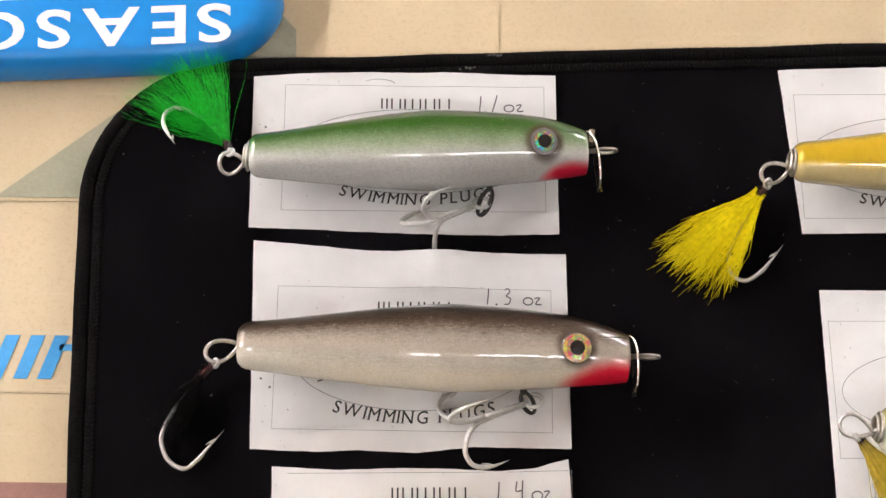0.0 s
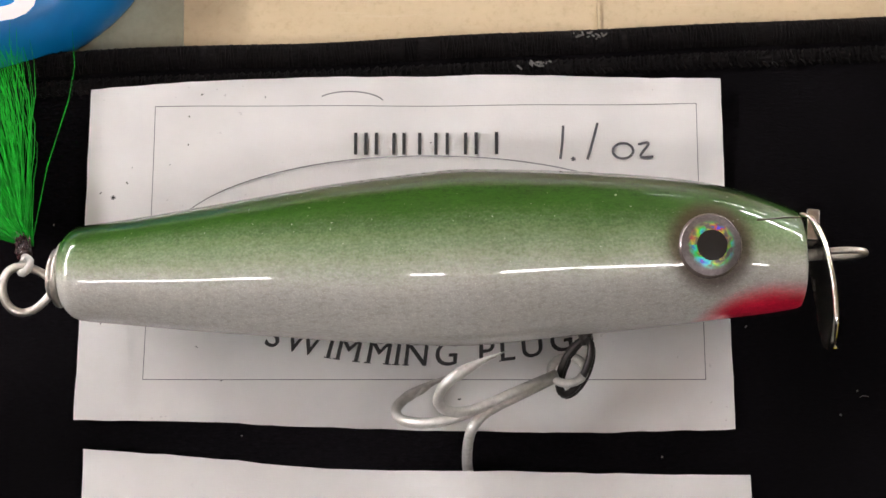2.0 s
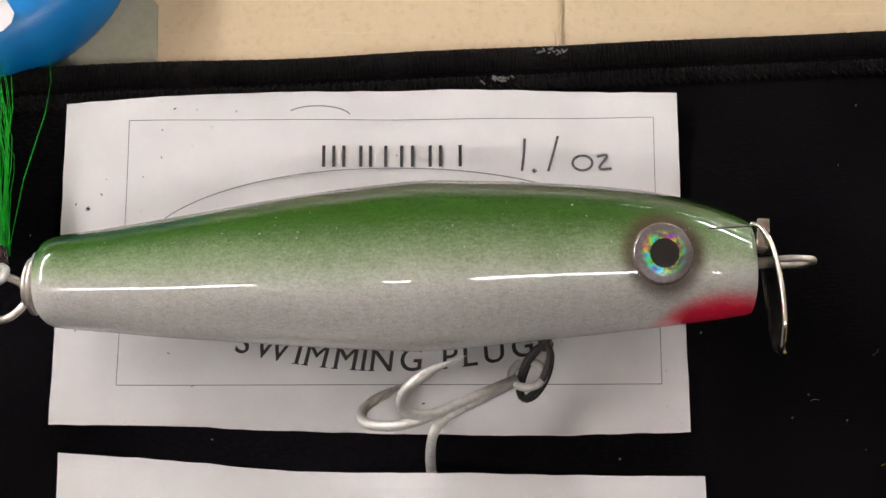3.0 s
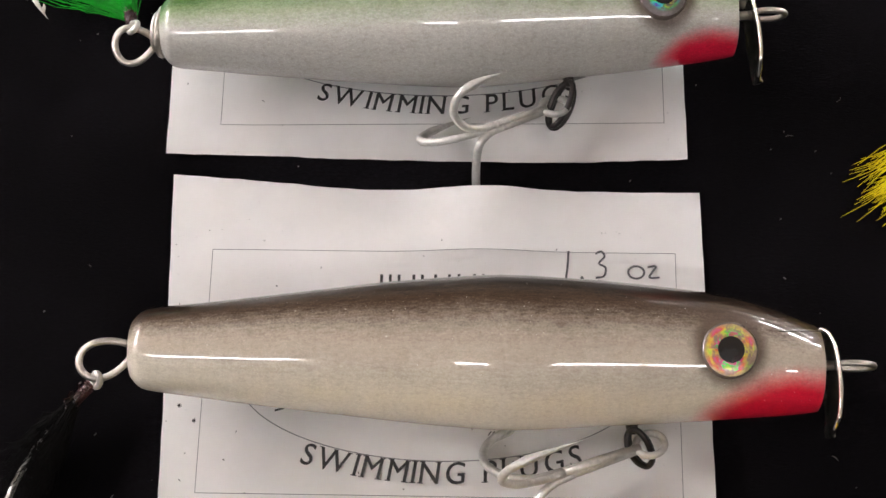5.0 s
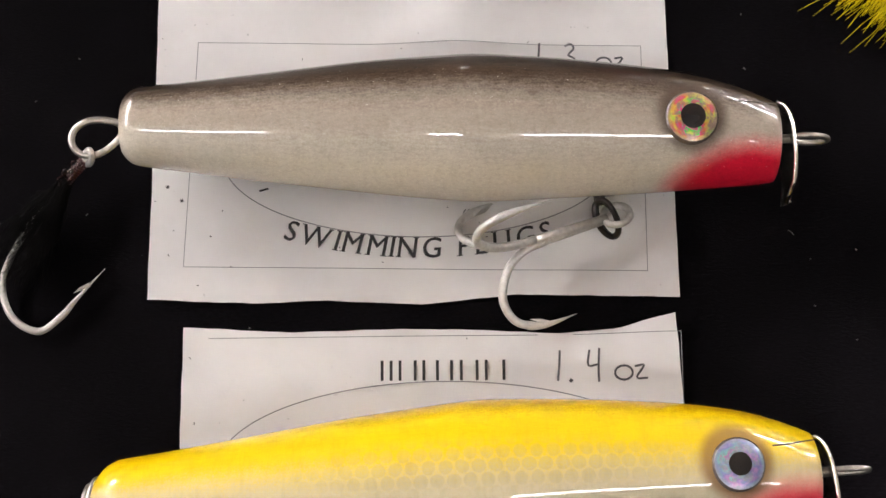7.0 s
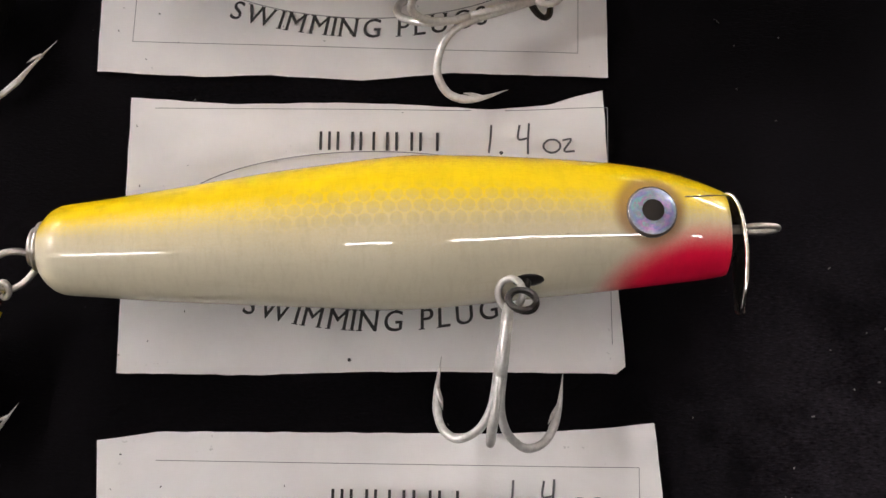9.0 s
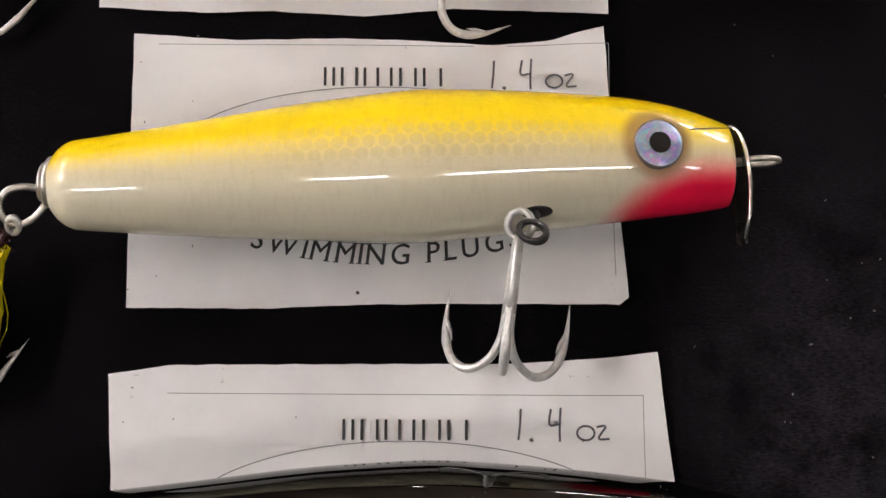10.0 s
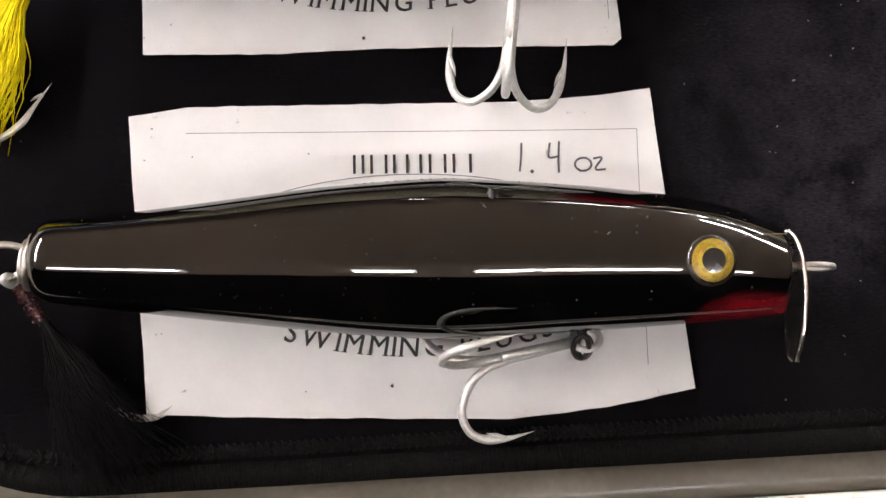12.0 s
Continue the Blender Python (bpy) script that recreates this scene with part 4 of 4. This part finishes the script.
    k0 = shape_at(0.0, tail)[0] * rad * (1 - blunt)
    bm = bmesh.new()
    for i in range(coils):
        tube(bm, ring(w(-0.0004 - 0.0011 * i, -0.03 * rad, rad), m.to_3x3() @ Vector((0.12, 1, 0)), (0, 0, 1), k0 * (0.86 - 0.22 * i), k0 * (0.86 - 0.22 * i)), 0.0006, 8, True)
    if coils:
        part("tail_wrap", bm, "steel", fish, "coiled wire at the tail")
    if tail_hook:
        wire = 0.00070
        held = min(wire_at, key=lambda p: (p - Vector(tail_hook[0])).length)
        pts = spline([held + (Vector(tail_hook[1]) - held).normalized() * 0.0014] + [Vector(p) for p in tail_hook[1:]], 60)
        bm = tube(bmesh.new(), pts, wire, 8, radii=hook_radii(60, wire, 0.22))
        barb(bm, [p for p in pts[36:]], wire, sum(pts, Vector()) / 60)
        d = (pts[0] - pts[2]).normalized()
        tube(bm, ring(pts[0] + d * 0.0012, d, Vector((-d.y, d.x, 0.6)), 0.0017, 0.0014), 0.00062, 8, True)
        hook = part("tail_hook", bm, "white_hook", fish, "pale single hook on the tail loop")
        material, fan, reach, count, hw, seed, root_k = hair
        a, b = pts[2], pts[root_k]
        wrap = bmesh.new()
        tube(wrap, spline([a, (a + b) / 2, b], 30), 0.0011, 8, radii=[0.00085 + 0.00042 * ((k * 7) % 3) / 2 for k in range(30)])
        r = random.Random(seed)
        for k in range(26):
            f = r.random()
            p = a + (b - a) * f
            q = Vector((r.uniform(-1, 1), r.uniform(-1, 1), r.uniform(0, 1))).normalized() * 0.0014
            tube(wrap, [p + q, p + q * 1.25 + (b - a).normalized() * 0.0005, p + q + (b - a).normalized() * 0.001], 0.00013, 4)
        part("thread_wrap", wrap, "wrap", hook, "dark red thread wrapping")
        part("hair", strands(b, fan, reach, count, hw, seed, waves=2.8 if material != "black_hair" else 4.2, bundle=0.0062 if material == "yellow_hair" else 0.0030, bulge=0.005 if material == "yellow_hair" else 0.003), material, hook, "dyed hair dressing")

    # belly hanger, ring and treble
    if treble_at:
        ex, ey, ez, bx, by, heading, dip, roll, tl, gap = treble_at
        loc = m.inverted() @ Vector((bx, by, 0))
        k, off = shape_at(loc.x / length, tail)
        base = w(loc.x, off * rad + k * rad * hang[0], rad + k * rad * hang[1])
        out = (m.to_3x3() @ Vector((0, hang[0] * 1.05, max(hang[1], -0.05)))).normalized()
        # dark disc put where the hanger's hole lies in shade
        bm = bmesh.new()
        bmesh.ops.create_uvsphere(bm, u_segments=20, v_segments=10, radius=1.0)
        along_x = (m.to_3x3() @ Vector((1, 0, 0))).normalized()
        seat = Matrix((along_x, out.cross(along_x), out)).transposed().to_4x4()
        bm.transform(Matrix.Translation(base) @ seat @ Matrix.Diagonal((0.0037, 0.0019, 0.0007, 1.0)))
        tube(bm, [base - out * 0.001, base + out * 0.0012, base + out * 0.0024], 0.001, 8, radii=[0.0012, 0.0011, 0.0007])
        hanger = part("belly_hanger", bm, "black_metal", fish, "dark belly hanger, its shaded hole drawn as a disc")
        top, eye3 = base + out * 0.0022, Vector((ex, ey, ez))
        low = eye3 + (Vector((-0.0004, -0.0030, -0.0022)) if ez < 0.012 else Vector((0.0018, -0.0020, 0.0010)))
        mid = (top + low) / 2 + (Vector() if ez < 0.012 else Vector((-0.0002, -0.0014, 0.0008)))
        along = low - top
        bm = bmesh.new()
        for turn, lift in ((0.006, 0.00035), (-0.001, -0.00035)) if ez < 0.012 else ((0.0012, 0.0016), (-0.0004, 0.0010)):
            tube(bm, ring(mid + Vector((0, 0, lift)), along, Vector((-along.y, along.x, turn)), along.length / 2 + 0.0006, 0.0020 if ez < 0.012 else 0.0026), 0.00058, 8, True)
        part("ring", bm, "black_metal", hanger, "dark split ring")
        treble(fish, (ex, ey, ez), heading, dip, roll, tl, gap, 0.00082, "tinned treble hook", prongs, tuck)
    return fish


M["eye_rim"] = plain("clear_eye_setting", (0.10, 0.08, 0.07), 0.25, 0.2, 0.6, vary=0.15, scale=600)
M["iris_red"] = iris_mat("prismatic_rose_foil", (0.13, 0.11, 0.11), 1.0, -0.03, 0.72, 3.0, 0.35)
M["iris_rainbow"] = iris_mat("prismatic_orange_foil", (0.28, 0.20, 0.16), 0.92, -0.08, 0.46, 8.0, 0.46)
M["iris_pale"] = iris_mat("prismatic_pale_foil", (0.32, 0.35, 0.39), 0.38, 0.42, 0.50, 5.0, 0.46)
M["iris_gold"] = iris_mat("gold_foil", (0.26, 0.16, 0.016), 0.30, 0.08, 0.14, 2.0, 0.46)
M["eye_rim_dark"] = plain("dark_eye_setting", (0.012, 0.010, 0.008), 0.25, 0.0, 0.25, vary=0.2, scale=600)

M["green_paint"] = paint_mat("green_and_pearl_lacquer", 0.1108, 0.0134, (0.024, 0.076, 0.007), (0.31, 0.375, 0.245), (0.43, 0.425, 0.40),
                             (-0.55, 0.08, -0.50, 0.48), (0.62, 0.015, 0.05), (0.60, 0.98), (0.0964, -0.0019), halo=(0.05, 0.025, 0.016), flake=0.45, metal=0.10, spec=0.12, crown=(0.004, 0.013, 0.002), crown_lines=(0.46, 0.95))
M["grey_paint"] = paint_mat("grey_and_cream_lacquer", 0.1226, 0.0140, (0.042, 0.025, 0.0155), (0.34, 0.295, 0.245), (0.56, 0.525, 0.45),
                            (-0.80, -0.20, -0.22, 0.54), (0.62, 0.012, 0.04), (0.20, 0.82), (0.1058, -0.0013), scales=0.16, flake=0.32, streaks=0.50, metal=0.08, spec=0.12)
M["yellow_paint"] = paint_mat("yellow_and_cream_lacquer", 0.1255, 0.0143, (0.66, 0.465, 0.001), (0.52, 0.45, 0.28), (0.55, 0.51, 0.38),
                              (-0.6, -0.1, -0.22, 0.36), (0.72, 0.008, 0.05), (0.04, 0.78), (0.1107, -0.0004), scales=0.27, halo=(0.22, 0.11, 0.04), metal=0.0, flake=0.05, streaks=0.12, spec=0.15, crown=(0.40, 0.21, 0.002), crown_lines=(0.70, 1.02))
M["black_paint"] = paint_mat("black_lacquer", 0.1384, 0.0150, (0.0016, 0.0010, 0.0008), (0.0012, 0.0008, 0.0007), (0.0006, 0.0005, 0.0005),
                             (-0.5, 0.1, 0.2, 0.8), (0.12, 0.004, 0.008), (0.62, 0.92), (0.1229, -0.0017), halo=(0.004, 0.003, 0.003), metal=0.0, flake=0.01, gloss=0.01, spec=0.0, lacquer=1.78)
M["gold_paint"] = paint_mat("gold_and_cream_lacquer", 0.116, 0.0125, (0.46, 0.29, 0.006), (0.47, 0.31, 0.012), (0.52, 0.42, 0.20),
                            (-0.7, -0.3, -0.2, 0.3), (0.62, 0.015, 0.05), (0.5, 0.75), (0.1, 0.0), metal=0.15, flake=0.12)
M["cream_paint"] = paint_mat("cream_lacquer", 0.12, 0.0130, (0.40, 0.32, 0.10), (0.52, 0.45, 0.28), (0.58, 0.53, 0.42),
                             (-0.7, -0.3, -0.2, 0.3), (0.62, 0.015, 0.05), (0.5, 0.75), (0.1, 0.0), metal=0.15, flake=0.12)

lure("green-backed pearl wooden lure with green hair tail, on a label", (-0.0545, -0.0085), 1.7, 0.1108, 0.0134, 1.0, 0.12, "green_paint", (0.0418, -0.0067), 0.0047, "iris_red",
     (-0.0606, -0.0108, 0.0036, 0.0039, 10), (0.0222, -0.0225, 0.0084, 0.0247, -0.016, 206, -12, -8, 0.0258, 0.0126),
     [(-0.0614, -0.0062, 0.0085), (-0.0632, -0.0028, 0.0080), (-0.0665, 0.0020, 0.0065), (-0.074, 0.0085, 0.0055), (-0.0805, 0.0112, 0.0055), (-0.0845, 0.0095, 0.0060), (-0.0853, 0.0055, 0.0065), (-0.0836, 0.0015, 0.0065), (-0.0809, -0.0022, 0.0060)],
     ("green_hair", (92, 166), (0.022, 0.044), 460, 0.00008, 21, 9), 1.1, lip_lean=0.0020, tuck=-0.0370, prongs=(0.80, 0.86, 1.0))
lure("grey-backed cream wooden lure with sparse black tail, on a label", (-0.0548, -0.0728), -0.96, 0.1226, 0.0140, 1.0, 0.10, "grey_paint", (0.0509, -0.0755), 0.0049, "iris_rainbow",
     (-0.0602, -0.0744, 0.0047, 0.0036, 20), (0.0388, -0.0888, 0.0086, 0.0353, -0.086, 200, -4, -22, 0.0288, 0.0153),
     [(-0.0622, -0.0765, 0.0095), (-0.0644, -0.0790, 0.0085), (-0.0689, -0.0835, 0.0065), (-0.0745, -0.0905, 0.0045), (-0.0783, -0.0970, 0.0030), (-0.0793, -0.1022, 0.0025), (-0.0768, -0.1080, 0.0020), (-0.0716, -0.1106, 0.0020), (-0.0674, -0.1076, 0.0022), (-0.0647, -0.1043, 0.0025), (-0.0595, -0.0983, 0.0030)],
     ("black_hair", (219, 254), (0.008, 0.024), 380, 0.00010, 22, 10), 0.95, coils=0)
lure("yellow-backed cream wooden lure with scale pattern, on a label", (-0.0547, -0.1440), 2.9, 0.1255, 0.0143, 1.06, 0.30, "yellow_paint", (0.0561, -0.1383), 0.0046, "iris_pale",
     (-0.0598, -0.1480, 0.0042, 0.0037, 25), (0.0314, -0.1526, 0.0212, 0.0338, -0.148, 264, 21, 92, 0.0285, 0.0127),
     [(-0.0625, -0.1515, 0.0095), (-0.0643, -0.1539, 0.0085), (-0.0680, -0.1580, 0.0065), (-0.0735, -0.1665, 0.0045), (-0.0765, -0.1740, 0.0035), (-0.0757, -0.1805, 0.0030), (-0.0706, -0.1835, 0.0030), (-0.0655, -0.1805, 0.0032), (-0.0630, -0.1772, 0.0035), (-0.0593, -0.1720, 0.0040)],
     ("yellow_hair", (218, 270), (0.018, 0.030), 620, 0.00017, 23, 11), 1.15, (-0.85, 0.46))
lure("glossy black wooden lure with black hair tail, on a label", (-0.0587, -0.2093), -0.72, 0.1384, 0.0150, 0.93, 0.10, "black_paint", (0.0641, -0.2123), 0.0047, "iris_gold",
     (-0.0638, -0.2092, 0.0042, 0.0036, 15), (0.0438, -0.2240, 0.0086, 0.0425, -0.223, 193, -3, -22, 0.0292, 0.0152),
     [(-0.0640, -0.2115, 0.0095), (-0.0622, -0.2145, 0.0085), (-0.0579, -0.2206, 0.0060), (-0.0525, -0.2285, 0.0035), (-0.0481, -0.2338, 0.0025), (-0.0433, -0.2370, 0.0018), (-0.0385, -0.2374, 0.0013), (-0.0340, -0.2345, 0.0010), (-0.0315, -0.2310, 0.0010)],
     ("black_hair", (-88, -36), (0.020, 0.038), 560, 0.00012, 24, 14), 1.22)
dusty = bpy.data.objects["fishing_lure.003"]
dust = bmesh.new()
rnd = random.Random(31)
for k in range(90):
    sx, a = rnd.uniform(0.05, 0.95), rnd.uniform(0.5, 2.6)
    kk, off = shape_at(sx, 0.93)
    p = pose(-0.0587, -0.2093, 0, 0, 0, -0.72) @ Vector((sx * 0.1384, off * 0.0150 + kk * 0.0150 * math.cos(a), 0.0150 + kk * 0.01502 * math.sin(a)))
    d = Vector((rnd.uniform(-1, 1), rnd.uniform(-1, 1), 0)) * rnd.choice((0.0001, 0.00014, 0.0003))
    tube(dust, [p - d, p, p + d], rnd.uniform(0.00005, 0.00011), 4)
tagged(part("dust", dust, "lint", dusty, "pale dust on the lacquer"), kind="stuff")
lure("gold-backed wooden lure with yellow hair tail, on a label", (0.1260, -0.0078), 0.8, 0.116, 0.0125, 1.0, 0.12, "gold_paint", None, 0, "",
     (0.1200, -0.0112, 0.0044, 0.0036, 20), None,
     [(0.1175, -0.0150, 0.0080), (0.1160, -0.0168, 0.0070), (0.1138, -0.0190, 0.0060), (0.1085, -0.0290, 0.0050), (0.1045, -0.0380, 0.0040), (0.1050, -0.0445, 0.0035), (0.1095, -0.0468, 0.0035), (0.1145, -0.0440, 0.0035), (0.1178, -0.0405, 0.0038), (0.1227, -0.0343, 0.0045)],
     ("yellow_hair", (204, 256), (0.024, 0.041), 700, 0.00018, 25, 12), 1.1)
lure("cream wooden lure with olive hair tail, on a label", (0.1470, -0.0965), 1.0, 0.12, 0.0130, 1.1, 0.2, "cream_paint", None, 0, "",
     (0.1400, -0.0965, 0.0046, 0.0038, -20), None,
     [(0.1405, -0.0985, 0.0090), (0.1420, -0.1000, 0.0080), (0.1440, -0.1020, 0.0065), (0.1480, -0.1100, 0.0050), (0.1530, -0.1180, 0.0040), (0.1590, -0.1220, 0.0035), (0.1650, -0.1200, 0.0035), (0.1670, -0.1140, 0.0040)],
     ("olive_hair", (-75, -40), (0.020, 0.030), 320, 0.00018, 26, 12), 1.1)

# ---- tin and card at the back of the table ----
tin = thing("tin_box", pose(-0.117, 0.075, TABLE_Z), "blue and white tin with wide rounded corners", "tin box")
TX0, TX1, TY0, TY1, TZ0, TZ1 = -0.205, -0.0455, 0.0293, 0.125, TABLE_Z, 0.0090
TURN = radians(3.4)


def tin_place(v):
    x, y = v.x - TX1, v.y - 0.024
    return Vector((TX1 + x * math.cos(TURN) - y * math.sin(TURN), 0.024 + x * math.sin(TURN) + y * math.cos(TURN), v.z))


def swept_corners(inset, n=18):
    """The tin's outline: corners swept wider along its length than across it."""
    rx, ry = 0.036 - inset, 0.026 - inset
    x0, x1, y0, y1 = TX0 + inset, TX1 - inset, TY0 + inset, TY1 - inset
    out = []
    for cx, cy, a in ((x1 - rx, y1 - ry, 0), (x0 + rx, y1 - ry, 90), (x0 + rx, y0 + ry, 180), (x1 - rx, y0 + ry, 270)):
        out += [(cx + rx * math.cos(radians(a + 90 * k / n)), cy + ry * math.sin(radians(a + 90 * k / n))) for k in range(n + 1)]
    return out


def tin_layers(levels, y_cut=None, above=True):
    """A shell of rounded outlines, one per (inset, z); clipped at y_cut."""
    bm = bmesh.new()
    rings = []
    for inset, z in levels:
        out = swept_corners(inset)
        rings.append([bm.verts.new((x, y, z)) for x, y in out])
    n = len(rings[0])
    for a, b in zip(rings, rings[1:]):
        for j in range(n):
            bm.faces.new((a[j], a[(j + 1) % n], b[(j + 1) % n], b[j]))
    bm.faces.new(rings[0][::-1])
    bm.faces.new(rings[-1])
    if y_cut is not None:
        geom = bm.verts[:] + bm.edges[:] + bm.faces[:]
        bmesh.ops.bisect_plane(bm, geom=geom, plane_co=(0, y_cut, 0), plane_no=(0, 1, 0), clear_inner=above, clear_outer=not above)
    for v in bm.verts:
        v.co = tin_place(v.co)
    return bm


LEVELS = [(0.0016, TZ0), (0.0006, TZ0 + 0.001), (0.0, TZ0 + 0.003), (0.0, TZ1 - 0.0090), (0.0004, TZ1 - 0.0068), (0.0012, TZ1 - 0.0045),
          (0.0026, TZ1 - 0.0024), (0.0043, TZ1 - 0.0010), (0.0062, TZ1 - 0.0002), (0.0080, TZ1)]
BAND = 0.0545
part("blue_band", tin_layers(LEVELS, BAND, False), "tin_blue", tin, "bright blue enamelled band")
part("white_panel", tin_layers(LEVELS, BAND, True), "tin_white", tin, "white enamelled panel")
letters = glyphs("SEASO", 0.0205, lambda at, total: Matrix.Translation((-at, 0, 0)) @ Matrix.Rotation(math.pi, 4, "Z"), 0.0, 0.14, 0.02)
for v in letters.verts:
    v.co = tin_place(Vector((v.co.x * 1.33 - 0.0630, v.co.y * 0.975 + 0.0497, TZ1 + 0.00015 + v.co.z)))
part("lettering", letters, "tin_white", tin, "white capital letters", False)
art = bmesh.new()
for k, (y, h, ph, wide) in enumerate(((0.0590, 0.0026, 0.4, 0.0016), (0.0612, 0.0030, 0.2, 0.0009), (0.0640, 0.0032, 0.0, 0.0024))):
    tube(art, [tin_place(Vector((-0.066 - 0.0035 * i, y + h * math.sin(ph + i * 0.42) - (0.0022 if i == 0 else 0), TZ1 - 0.0002))) for i in range(26)], wide / 2, 6, flat=1.0, radii=[wide / 2 * (0.25 + 0.75 * abs(math.sin(0.3 + i * 0.33))) for i in range(26)])
for v in art.verts:
    v.co.z = TZ1 + 0.0002 + (v.co.z - TZ1) * 0.15
part("picture", art, "tin_ink", tin, "violet-grey wavy printed picture")

card = thing("oval_card", pose(0.012, 0.113, TABLE_Z), "white oval card with black ringed border", "card")


def oval(a, b, n=72):
    c, s = math.cos(radians(1.6)), math.sin(radians(1.6))
    return [(0.0105 + a * math.cos(q) * c - b * math.sin(q) * s, 0.1128 + a * math.cos(q) * s + b * math.sin(q) * c) for q in (2 * math.pi * k / n for k in range(n))]


def oval_band(a, b, wide, z):
    bm = bmesh.new()
    o, i = oval(a, b), oval(a - wide, b - wide)
    vo, vi = [bm.verts.new((*p, z)) for p in o], [bm.verts.new((*p, z)) for p in i]
    for k in range(len(o)):
        j = (k + 1) % len(o)
        bm.faces.new((vo[k], vo[j], vi[j], vi[k]))
    return bm


part("disc", prism(bmesh.new(), oval(0.080, 0.0510), TABLE_Z, TABLE_Z + 0.0012), "card", card, smooth=False)
for inset, wide, key in ((0.0004, 0.0005, "line"), (0.0021, 0.0003, "line"), (0.0034, 0.0009, "toner")):
    part("printed_ring", oval_band(0.080 - inset, 0.0510 - inset, wide, TABLE_Z + 0.0014), key, card, smooth=False)
